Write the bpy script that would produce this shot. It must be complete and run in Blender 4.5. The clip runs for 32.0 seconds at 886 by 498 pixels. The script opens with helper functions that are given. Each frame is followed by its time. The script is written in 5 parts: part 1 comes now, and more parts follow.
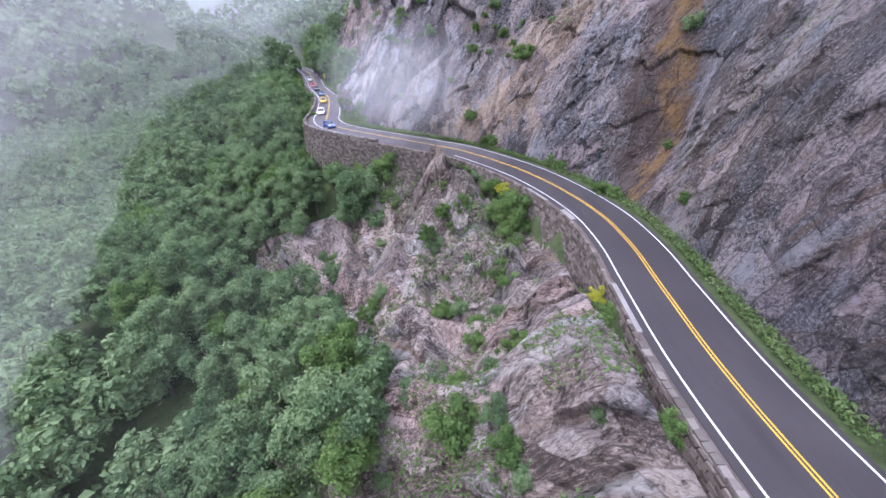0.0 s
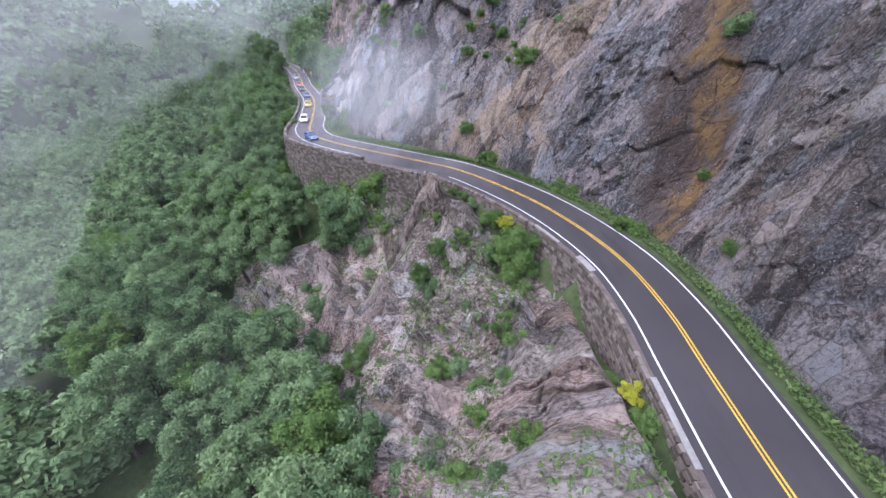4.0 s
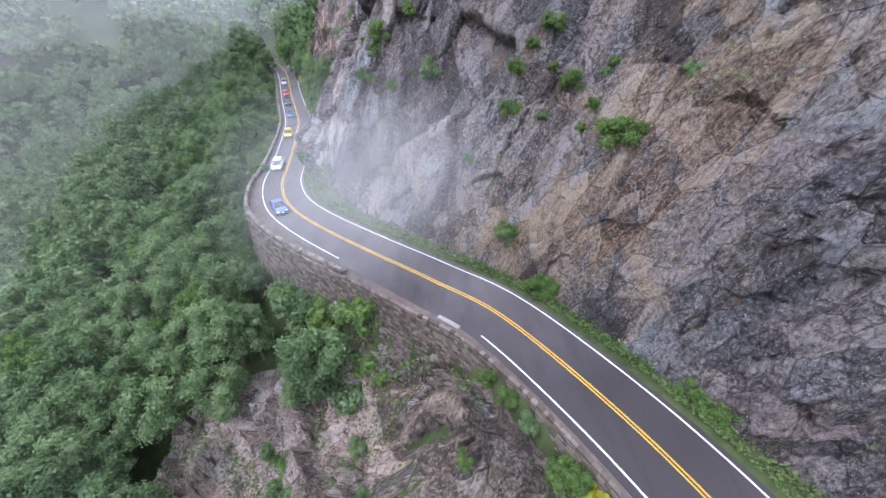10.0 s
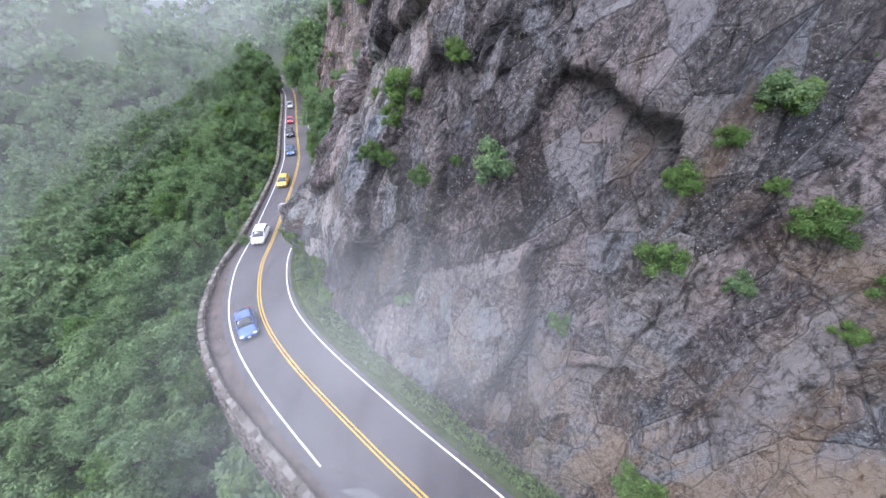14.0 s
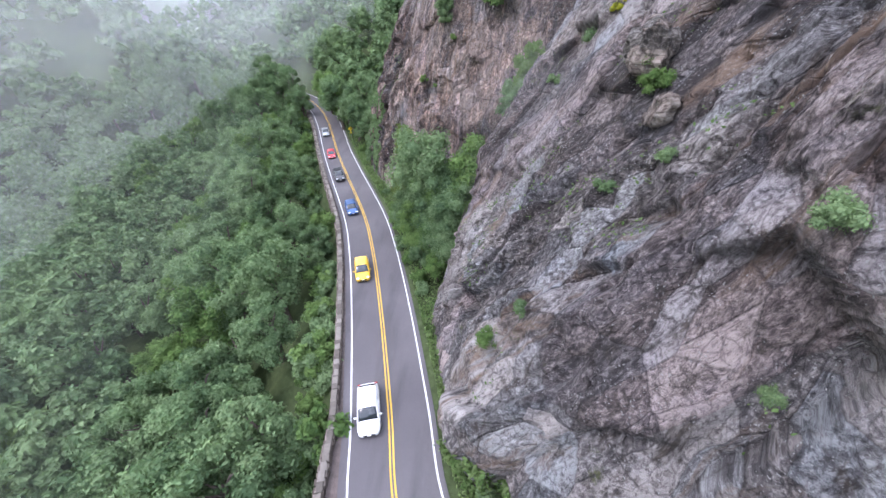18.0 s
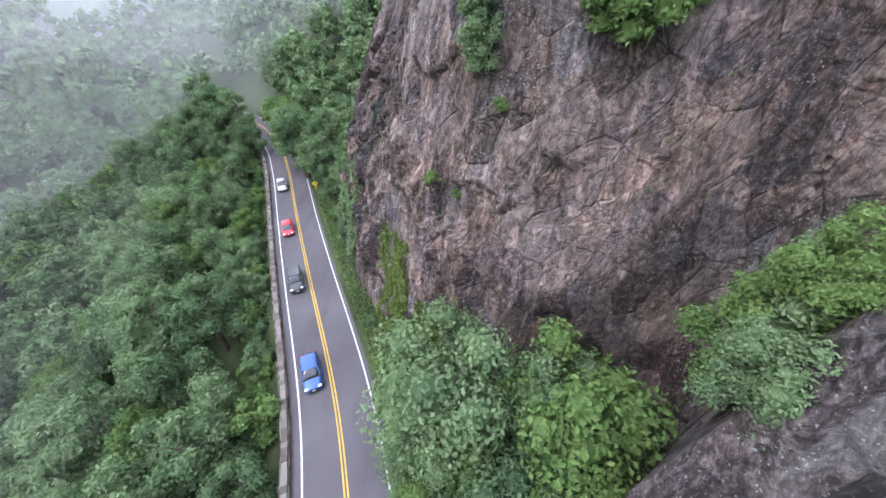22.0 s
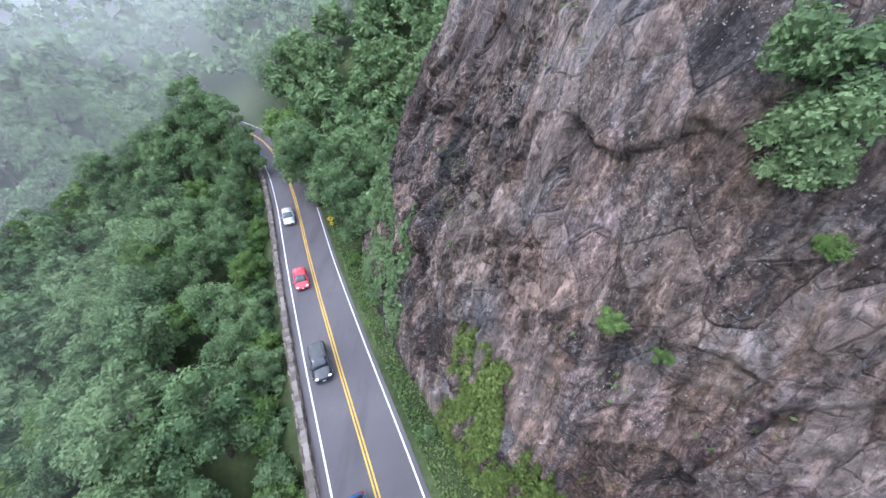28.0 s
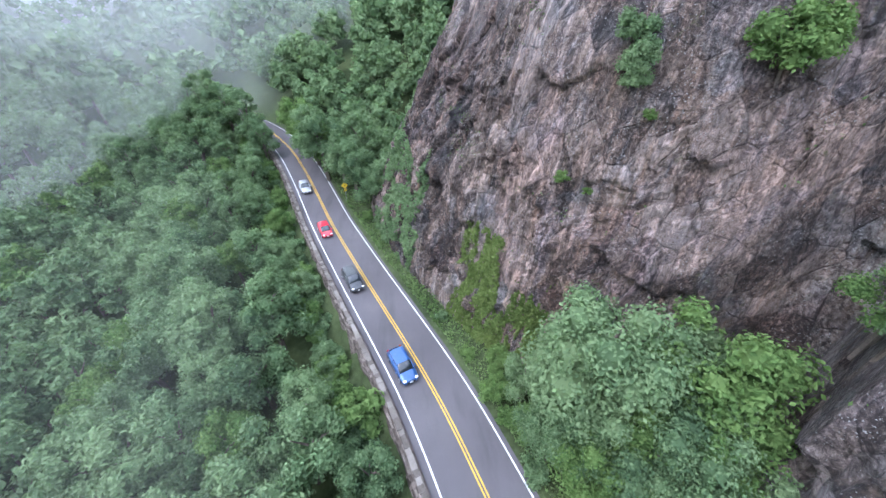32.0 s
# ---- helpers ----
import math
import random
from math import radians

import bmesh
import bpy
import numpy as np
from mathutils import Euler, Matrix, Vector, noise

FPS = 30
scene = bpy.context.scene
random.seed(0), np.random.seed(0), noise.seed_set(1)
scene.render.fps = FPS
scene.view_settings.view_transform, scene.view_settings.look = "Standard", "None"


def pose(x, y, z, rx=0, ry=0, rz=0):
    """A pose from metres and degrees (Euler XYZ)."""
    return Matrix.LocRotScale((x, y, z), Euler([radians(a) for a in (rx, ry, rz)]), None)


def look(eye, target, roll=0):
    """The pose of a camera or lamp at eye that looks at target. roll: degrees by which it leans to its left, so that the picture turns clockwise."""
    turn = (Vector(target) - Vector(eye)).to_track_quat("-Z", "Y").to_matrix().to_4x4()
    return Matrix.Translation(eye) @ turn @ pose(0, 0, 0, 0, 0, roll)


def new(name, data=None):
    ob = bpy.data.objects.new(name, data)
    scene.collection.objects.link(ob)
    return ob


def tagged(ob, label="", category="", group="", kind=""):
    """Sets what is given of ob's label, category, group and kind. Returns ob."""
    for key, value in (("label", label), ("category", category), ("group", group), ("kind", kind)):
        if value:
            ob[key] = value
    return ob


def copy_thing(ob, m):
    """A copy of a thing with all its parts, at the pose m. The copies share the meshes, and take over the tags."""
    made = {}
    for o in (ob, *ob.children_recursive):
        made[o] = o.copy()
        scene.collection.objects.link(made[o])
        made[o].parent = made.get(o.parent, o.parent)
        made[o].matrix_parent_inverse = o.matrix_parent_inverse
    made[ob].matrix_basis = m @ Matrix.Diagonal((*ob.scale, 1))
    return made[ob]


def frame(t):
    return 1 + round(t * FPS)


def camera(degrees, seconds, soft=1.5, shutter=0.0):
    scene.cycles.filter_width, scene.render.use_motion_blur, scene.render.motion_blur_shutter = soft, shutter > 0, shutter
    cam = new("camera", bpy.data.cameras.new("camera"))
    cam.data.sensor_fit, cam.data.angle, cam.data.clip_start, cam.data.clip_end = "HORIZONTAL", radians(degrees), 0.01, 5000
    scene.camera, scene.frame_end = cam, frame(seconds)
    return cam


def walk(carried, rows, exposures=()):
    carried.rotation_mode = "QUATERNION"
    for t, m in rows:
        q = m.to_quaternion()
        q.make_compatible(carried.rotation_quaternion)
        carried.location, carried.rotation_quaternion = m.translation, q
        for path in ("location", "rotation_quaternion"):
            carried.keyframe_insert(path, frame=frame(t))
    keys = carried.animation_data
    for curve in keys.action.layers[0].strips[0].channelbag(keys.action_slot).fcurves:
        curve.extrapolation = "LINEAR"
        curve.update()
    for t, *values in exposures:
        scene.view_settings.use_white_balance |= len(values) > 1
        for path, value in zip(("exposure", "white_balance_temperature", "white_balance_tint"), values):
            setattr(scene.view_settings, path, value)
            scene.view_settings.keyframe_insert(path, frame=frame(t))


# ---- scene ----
cam = camera(104.2, 32.0)
PATH = [
    (0, (-0.267, 1.092, 18.040), (-0.255, 2.791, 16.985), 0.33),
    (1, (-0.099, 0.632, 17.795), (-0.073, 2.325, 16.732), 0.25),
    (2, (0.022, 2.342, 18.582), (0.042, 4.025, 17.501), -0.35),
    (2.5, (-0.045, 3.696, 19.008), (-0.019, 5.376, 17.922), -0.40),
    (4.5, (0.801, 12.953, 20.528), (0.808, 14.618, 19.419), -1.13),
    (5, (1.162, 15.792, 20.998), (1.158, 17.455, 19.886), -1.29),
    (6, (1.364, 21.236, 22.144), (1.347, 22.891, 21.022), -1.42),
    (6.5, (1.514, 23.802, 22.767), (1.490, 25.450, 21.635), -1.52),
    (7, (1.402, 26.134, 23.456), (1.375, 27.774, 22.310), -1.61),
    (7.5, (1.205, 28.362, 24.060), (1.174, 29.992, 22.901), -1.78),
    (8, (0.918, 30.373, 24.397), (0.882, 31.999, 23.233), -1.90),
    (8.5, (0.485, 32.281, 24.549), (0.447, 33.906, 23.384), -1.93),
    (9, (0.109, 34.389, 24.678), (0.065, 36.010, 23.508), -1.98),
    (9.5, (-0.312, 36.470, 24.867), (-0.355, 38.086, 23.688), -1.91),
    (10, (-0.608, 38.804, 25.247), (-0.652, 40.408, 24.052), -2.16),
    (10.5, (-0.895, 41.206, 25.636), (-0.938, 42.799, 24.427), -2.26),
    (11, (-1.184, 43.817, 25.938), (-1.223, 45.404, 24.723), -2.25),
    (11.5, (-1.424, 46.568, 26.106), (-1.465, 48.156, 24.890), -2.11),
    (12, (-1.160, 49.885, 26.062), (-1.225, 51.471, 24.845), -2.46),
    (12.5, (-1.251, 52.894, 26.149), (-1.331, 54.482, 24.937), -2.56),
    (13, (-1.665, 55.666, 26.222), (-1.757, 57.264, 25.024), -2.35),
    (13.5, (-2.696, 58.042, 26.591), (-2.791, 59.653, 25.409), -1.79),
    (15.5, (-11.728, 68.592, 24.307), (-11.882, 70.255, 23.208), -2.58),
    (16, (-15.175, 71.439, 24.543), (-15.308, 73.104, 23.443), -1.96),
    (16.5, (-18.435, 74.643, 24.706), (-18.549, 76.309, 23.605), -1.85),
    (17, (-21.549, 77.860, 24.944), (-21.642, 79.526, 23.842), -1.56),
    (17.5, (-23.886, 81.314, 25.515), (-23.973, 82.971, 24.399), -1.61),
    (18, (-25.639, 84.961, 26.218), (-25.721, 86.606, 25.083), -1.71),
    (18.5, (-26.843, 88.707, 26.840), (-26.917, 90.342, 25.691), -1.86),
    (19, (-27.727, 93.393, 26.813), (-27.785, 95.032, 25.669), -1.91),
    (19.5, (-28.256, 97.633, 27.486), (-28.301, 99.259, 26.321), -2.38),
    (20, (-28.869, 101.734, 27.423), (-28.895, 103.368, 26.271), -2.62),
    (20.5, (-29.066, 105.825, 27.706), (-29.092, 107.456, 26.547), -2.97),
    (21, (-29.299, 109.360, 28.059), (-29.326, 110.986, 26.894), -3.18),
    (21.5, (-29.441, 112.425, 28.222), (-29.462, 114.051, 27.057), -3.20),
    (22, (-29.416, 114.836, 28.474), (-29.434, 116.451, 27.294), -3.36),
    (22.5, (-29.309, 116.555, 28.476), (-29.326, 118.166, 27.290), -3.43),
    (23, (-29.365, 117.656, 28.312), (-29.377, 119.271, 27.131), -2.97),
    (23.5, (-29.595, 118.780, 28.327), (-29.603, 120.392, 27.143), -2.70),
    (24, (-29.928, 120.010, 28.387), (-29.938, 121.621, 27.201), -2.68),
    (24.5, (-30.480, 121.163, 28.543), (-30.487, 122.773, 27.356), -2.59),
    (25, (-31.169, 122.255, 28.809), (-31.173, 123.862, 27.619), -2.70),
    (25.5, (-31.956, 123.414, 29.131), (-31.957, 125.014, 27.931), -2.86),
    (26, (-32.877, 124.658, 29.428), (-32.870, 126.252, 28.220), -3.26),
    (26.5, (-34.090, 125.858, 29.606), (-34.071, 127.451, 28.396), -2.72),
    (28.5, (-37.715, 127.243, 29.437), (-37.634, 128.847, 28.245), -0.56),
    (29, (-37.963, 126.329, 29.040), (-37.837, 127.933, 27.852), -0.40),
    (29.5, (-38.501, 124.695, 28.798), (-38.357, 126.309, 27.624), -0.06),
    (30, (-39.236, 122.558, 28.620), (-39.076, 124.178, 27.457), 0.41),
    (30.5, (-39.839, 120.277, 28.530), (-39.667, 121.903, 27.378), 0.86),
    (31, (-40.501, 118.075, 28.803), (-40.324, 119.697, 27.646), 0.53),
    (31.5, (-41.262, 115.700, 28.956), (-41.067, 117.323, 27.803), 0.68),
    (32, (-41.975, 113.286, 29.005), (-41.762, 114.911, 27.858), 1.02),
]
walk(cam, [(t, look(eye, target, roll)) for t, eye, target, roll in PATH], [(0, 0.86, 5820, 32), (3, 0.78, 5850, 29), (8, 0.75, 5950, 25), (13, 0.75, 6020, 24), (16, 0.93, 6000, 25), (24, 0.9, 5900, 23), (32, 1.06, 5620, 20)])

# ---- world, sun ----
world = bpy.data.worlds.new("overcast_sky")
scene.world = world
world.use_nodes = True
wn, wl = world.node_tree.nodes, world.node_tree.links
bg = wn["Background"]
sky = wn.new("ShaderNodeTexSky")
sky.sky_type, sky.sun_disc = "NISHITA", False
SUN_EL, SUN_ROT = radians(58), radians(250)
sky.sun_elevation, sky.sun_rotation = SUN_EL, SUN_ROT
sky.dust_density, sky.air_density = 6.0, 1.0
dim = wn.new("ShaderNodeMix")
dim.data_type, dim.blend_type = "RGBA", "MULTIPLY"
dim.inputs[0].default_value = 1.0
dim.inputs[7].default_value = (0.09, 0.09, 0.09, 1)
cloud = wn.new("ShaderNodeMix")
cloud.data_type = "RGBA"
cloud.inputs[0].default_value = 0.8
cloud.inputs[7].default_value = (0.8, 0.91, 1.0, 1)
wl.new(sky.outputs[0], dim.inputs[6])
wl.new(dim.outputs[2], cloud.inputs[6])
wl.new(cloud.outputs[2], bg.inputs[0])
bg.inputs[1].default_value = 2.1

sun_data = bpy.data.lights.new("sun", "SUN")
sun_data.energy, sun_data.angle, sun_data.color = 1.4, radians(30), (1.0, 0.98, 0.95)
sun = new("sun", sun_data)
sun.matrix_world = look((0, 0, 120), (0 - math.sin(SUN_ROT) * 60, 0 - math.cos(SUN_ROT) * 60, 120 - 60 * math.tan(SUN_EL)))


# ---- materials ----
def mat(name, rough=0.8, spec=0.3):
    m = bpy.data.materials.new(name)
    m.use_nodes = True
    b = m.node_tree.nodes["Principled BSDF"]
    b.inputs["Roughness"].default_value = rough
    b.inputs["Specular IOR Level"].default_value = spec
    return m, m.node_tree.nodes, m.node_tree.links, b


def noise_tex(n, l, vec, scale, detail=6.0, rough=0.6, dist=0.0):
    t = n.new("ShaderNodeTexNoise")
    t.inputs["Scale"].default_value, t.inputs["Detail"].default_value = scale, detail
    t.inputs["Roughness"].default_value, t.inputs["Distortion"].default_value = rough, dist
    if vec is not None:
        l.new(vec, t.inputs["Vector"])
    return t.outputs[0]


def ramp(n, l, fac, stops):
    r = n.new("ShaderNodeValToRGB")
    e = r.color_ramp.elements
    while len(e) < len(stops):
        e.new(0.5)
    for k, (p, c) in enumerate(stops):
        e[k].position = p
        e[k].color = (*c, 1) if len(c) == 3 else c
    l.new(fac, r.inputs[0])
    return r.outputs[0]


def grey(n, l, fac, lo, hi):
    r = n.new("ShaderNodeMapRange")
    r.inputs[1].default_value, r.inputs[2].default_value = lo, hi
    l.new(fac, r.inputs[0])
    return r.outputs[0]


def mix(n, l, fac, a, b, how="MIX"):
    m = n.new("ShaderNodeMix")
    m.data_type, m.blend_type = "RGBA", how
    for sock, v in ((m.inputs[0], fac), (m.inputs[6], a), (m.inputs[7], b)):
        if isinstance(v, (int, float)):
            sock.default_value = v
        elif isinstance(v, tuple):
            sock.default_value = (*v, 1)
        else:
            l.new(v, sock)
    return m.outputs[2]


def place_vec(n, l, scale=(1, 1, 1), rot=(0, 0, 0)):
    tc = n.new("ShaderNodeTexCoord")
    mp = n.new("ShaderNodeMapping")
    mp.inputs["Scale"].default_value = scale
    mp.inputs["Rotation"].default_value = [radians(a) for a in rot]
    l.new(tc.outputs["Object"], mp.inputs[0])
    return mp.outputs[0]


def bump(n, l, b, height, strength, dist):
    k = n.new("ShaderNodeBump")
    k.inputs["Strength"].default_value, k.inputs["Distance"].default_value = strength, dist
    l.new(height, k.inputs["Height"])
    l.new(k.outputs[0], b.inputs["Normal"])


def calc(n, l, how, a, b, c=None):
    k = n.new("ShaderNodeMath")
    k.operation = how
    for sock, v in zip(k.inputs, (a, b, c)):
        if v is None:
            continue
        if isinstance(v, (int, float)):
            sock.default_value = v
        else:
            l.new(v, sock)
    return k.outputs[0]


def rock_material(name, cols, rust, lichen, wet, reaches=None, green=None, moss_at=0.63, run=0.6):
    """Foliated rock; the UV map runs across (u) and along (v) the rock's grain, in metres."""
    m, n, l, b = mat(name, 0.75, 0.4)
    p = place_vec(n, l)
    tc = n.new("ShaderNodeTexCoord")
    wig = n.new("ShaderNodeTexNoise")
    wig.inputs["Scale"].default_value, wig.inputs["Detail"].default_value, wig.inputs["Roughness"].default_value = 0.35, 7.0, 0.62
    l.new(tc.outputs["UV"], wig.inputs["Vector"])
    warp = n.new("ShaderNodeVectorMath")
    warp.operation = "MULTIPLY_ADD"
    l.new(wig.outputs["Color"], warp.inputs[0])
    warp.inputs[1].default_value = (1.3, 2.2, 0)
    l.new(tc.outputs["UV"], warp.inputs[2])

    def grain(su, sv):
        mp = n.new("ShaderNodeMapping")
        mp.inputs["Scale"].default_value = (su, sv, 1)
        l.new(warp.outputs[0], mp.inputs[0])
        return mp.outputs[0]

    still = n.new("ShaderNodeVectorMath")
    still.operation = "MULTIPLY_ADD"
    l.new(wig.outputs["Color"], still.inputs[0])
    still.inputs[1].default_value = (0.45, 0.6, 0)
    l.new(tc.outputs["UV"], still.inputs[2])

    def blocks(su, sv, feature):
        v = n.new("ShaderNodeTexVoronoi")
        v.voronoi_dimensions, v.feature = "2D", feature
        v.inputs["Scale"].default_value = 1.0
        mp = n.new("ShaderNodeMapping")
        mp.inputs["Scale"].default_value = (su, sv, 1)
        l.new(still.outputs[0], mp.inputs[0])
        l.new(mp.outputs[0], v.inputs["Vector"])
        return v

    def value(v):
        s = n.new("ShaderNodeSeparateXYZ")
        l.new(v.outputs["Color"], s.inputs[0])
        return s.outputs[0], s.outputs[1]

    big, big_hue = value(blocks(0.2, 0.08, "F1"))
    small, small_hue = value(blocks(0.7, 0.42, "F1"))
    streak = noise_tex(n, l, grain(1.5, run), 1.0, 10, 0.75, 0.15)
    fine = noise_tex(n, l, grain(4.6, 3.4), 1.0, 8, 0.8)
    tone = calc(n, l, "MULTIPLY_ADD", big, 0.2, calc(n, l, "MULTIPLY_ADD", small, 0.2, calc(n, l, "MULTIPLY_ADD", streak, 0.45, calc(n, l, "MULTIPLY_ADD", fine, 1.3, -0.4))))
    c = ramp(n, l, tone, [(0.5, cols[0]), (0.6, cols[1]), (0.69, cols[2]), (0.82, cols[3])])
    # mauve and slate slabs
    c = mix(n, l, grey(n, l, big_hue, 0.3, 0.9), c, mix(n, l, 1.0, c, (1.1, 0.97, 0.97), "MULTIPLY"))
    c = mix(n, l, grey(n, l, small_hue, 0.6, 0.75), c, mix(n, l, 1.0, c, (0.9, 1.0, 1.06), "MULTIPLY"))
    wide = noise_tex(n, l, grain(0.16, 0.05), 1.0, 5, 0.65, 0.5)
    c = mix(n, l, grey(n, l, wide, 0.5, 0.64), c, mix(n, l, 1.0, c, (0.74, 0.78, 0.84), "MULTIPLY"))
    # rust in the joints
    stain = noise_tex(n, l, grain(0.5, 0.1), 1.0, 6, 0.7, 0.6)
    c = mix(n, l, grey(n, l, stain, 0.56, 0.7), c, mix(n, l, fine, rust[0], rust[1]))
    # dark wet streaks
    down = noise_tex(n, l, place_vec(n, l, (1, 1, 0.07)), 1.1, 6, 0.7, 0.5)
    c = mix(n, l, grey(n, l, down, 0.46, 0.34), c, tuple(0.8 * v for v in cols[0]))
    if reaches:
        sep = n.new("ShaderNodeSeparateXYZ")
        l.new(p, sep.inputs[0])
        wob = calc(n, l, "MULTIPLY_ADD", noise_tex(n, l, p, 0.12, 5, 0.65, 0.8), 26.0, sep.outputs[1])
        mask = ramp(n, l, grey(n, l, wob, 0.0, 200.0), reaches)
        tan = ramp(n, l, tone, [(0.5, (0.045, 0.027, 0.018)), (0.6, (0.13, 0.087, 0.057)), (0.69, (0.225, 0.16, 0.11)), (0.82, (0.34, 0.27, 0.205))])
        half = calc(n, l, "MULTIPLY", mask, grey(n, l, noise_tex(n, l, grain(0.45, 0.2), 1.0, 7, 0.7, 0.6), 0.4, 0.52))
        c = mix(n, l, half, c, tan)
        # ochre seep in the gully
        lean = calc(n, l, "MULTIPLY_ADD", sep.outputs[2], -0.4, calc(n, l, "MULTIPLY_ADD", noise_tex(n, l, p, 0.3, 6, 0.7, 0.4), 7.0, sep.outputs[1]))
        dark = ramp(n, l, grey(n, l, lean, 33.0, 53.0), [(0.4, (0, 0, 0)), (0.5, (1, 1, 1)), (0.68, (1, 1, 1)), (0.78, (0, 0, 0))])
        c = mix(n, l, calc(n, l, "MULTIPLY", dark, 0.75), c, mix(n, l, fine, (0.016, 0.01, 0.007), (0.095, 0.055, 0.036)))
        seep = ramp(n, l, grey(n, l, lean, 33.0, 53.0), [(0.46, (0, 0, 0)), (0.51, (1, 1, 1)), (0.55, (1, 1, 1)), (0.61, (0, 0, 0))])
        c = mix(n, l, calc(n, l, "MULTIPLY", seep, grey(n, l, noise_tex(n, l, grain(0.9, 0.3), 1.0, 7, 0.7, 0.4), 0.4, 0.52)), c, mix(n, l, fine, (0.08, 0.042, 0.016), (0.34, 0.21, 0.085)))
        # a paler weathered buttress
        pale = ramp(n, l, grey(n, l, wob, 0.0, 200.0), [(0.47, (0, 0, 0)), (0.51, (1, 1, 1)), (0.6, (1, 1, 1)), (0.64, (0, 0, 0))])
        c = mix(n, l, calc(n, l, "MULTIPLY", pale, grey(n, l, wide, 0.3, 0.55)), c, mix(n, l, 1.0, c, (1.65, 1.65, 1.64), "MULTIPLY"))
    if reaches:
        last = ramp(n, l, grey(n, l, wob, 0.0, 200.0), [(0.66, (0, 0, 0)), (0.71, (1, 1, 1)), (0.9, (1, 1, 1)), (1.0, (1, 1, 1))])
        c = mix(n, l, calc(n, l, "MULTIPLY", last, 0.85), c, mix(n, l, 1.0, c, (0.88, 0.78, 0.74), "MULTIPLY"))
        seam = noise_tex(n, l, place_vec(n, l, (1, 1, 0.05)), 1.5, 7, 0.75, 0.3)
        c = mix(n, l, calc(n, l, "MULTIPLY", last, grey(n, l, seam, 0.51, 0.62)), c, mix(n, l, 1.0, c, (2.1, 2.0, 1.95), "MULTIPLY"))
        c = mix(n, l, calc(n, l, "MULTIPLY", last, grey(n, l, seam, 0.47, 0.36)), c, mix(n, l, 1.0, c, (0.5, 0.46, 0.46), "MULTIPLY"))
    moss = noise_tex(n, l, p, 0.4, 8, 0.72)
    c = mix(n, l, grey(n, l, moss, moss_at, moss_at + 0.09), c, (0.1, 0.115, 0.04))
    if green:
        low = noise_tex(n, l, p, 0.3, 7, 0.7, 0.5)
        c = mix(n, l, grey(n, l, low, green, green + 0.09), c, mix(n, l, fine, (0.06, 0.085, 0.03), (0.17, 0.2, 0.08)))
    # pale lichen specks in drifts
    sp = n.new("ShaderNodeTexVoronoi")
    sp.inputs["Scale"].default_value = 5.5
    ragged = n.new("ShaderNodeVectorMath")
    ragged.operation = "MULTIPLY_ADD"
    rag = n.new("ShaderNodeTexNoise")
    rag.inputs["Scale"].default_value, rag.inputs["Detail"].default_value = 6.0, 4.0
    l.new(p, rag.inputs["Vector"])
    l.new(rag.outputs["Color"], ragged.inputs[0])
    ragged.inputs[1].default_value = (0.3, 0.3, 0.3)
    l.new(p, ragged.inputs[2])
    l.new(ragged.outputs[0], sp.inputs["Vector"])
    both = calc(n, l, "MULTIPLY", grey(n, l, sp.outputs["Distance"], 0.24, 0.12), grey(n, l, noise_tex(n, l, p, 0.3, 6, 0.7), 0.44, 0.56))
    c = mix(n, l, both, c, lichen)
    # dark joints between the slabs
    e1, e2, e3 = blocks(0.2, 0.08, "DISTANCE_TO_EDGE"), blocks(0.7, 0.42, "DISTANCE_TO_EDGE"), blocks(2.0, 1.3, "DISTANCE_TO_EDGE")
    gate = grey(n, l, noise_tex(n, l, grain(0.6, 0.4), 1.0, 6, 0.7), 0.4, 0.5)
    j1, j2, j3 = (grey(n, l, e.outputs["Distance"], w, 0.0) for e, w in ((e1, 0.028), (e2, 0.04), (e3, 0.07)))
    joint = calc(n, l, "MULTIPLY", gate, calc(n, l, "MAXIMUM", calc(n, l, "MULTIPLY", j1, 0.4), calc(n, l, "MAXIMUM", calc(n, l, "MULTIPLY", j2, 0.5), calc(n, l, "MULTIPLY", j3, 0.3))))
    c = mix(n, l, joint, c, tuple(0.35 * v for v in cols[0]))
    l.new(c, b.inputs["Base Color"])
    rr = n.new("ShaderNodeMapRange")
    rr.inputs[3].default_value, rr.inputs[4].default_value = wet, 0.9
    l.new(grey(n, l, wide, 0.6, 0.4), rr.inputs[0])
    l.new(rr.outputs[0], b.inputs["Roughness"])
    h = calc(n, l, "MULTIPLY_ADD", streak, 1.2, calc(n, l, "MULTIPLY_ADD", small, 0.35, fine))
    bump(n, l, b, calc(n, l, "SUBTRACT", h, joint), 1.0, 0.42)
    return m


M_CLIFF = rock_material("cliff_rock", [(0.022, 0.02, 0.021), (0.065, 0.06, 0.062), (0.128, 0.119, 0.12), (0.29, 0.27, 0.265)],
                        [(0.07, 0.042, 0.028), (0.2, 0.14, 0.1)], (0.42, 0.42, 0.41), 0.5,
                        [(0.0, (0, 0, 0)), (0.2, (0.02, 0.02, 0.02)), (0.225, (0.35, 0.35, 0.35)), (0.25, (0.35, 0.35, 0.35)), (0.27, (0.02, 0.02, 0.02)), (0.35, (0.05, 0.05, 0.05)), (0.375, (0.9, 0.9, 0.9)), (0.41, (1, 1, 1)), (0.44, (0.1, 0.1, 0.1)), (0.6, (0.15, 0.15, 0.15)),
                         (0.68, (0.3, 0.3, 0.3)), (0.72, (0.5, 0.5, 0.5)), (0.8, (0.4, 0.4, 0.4))])
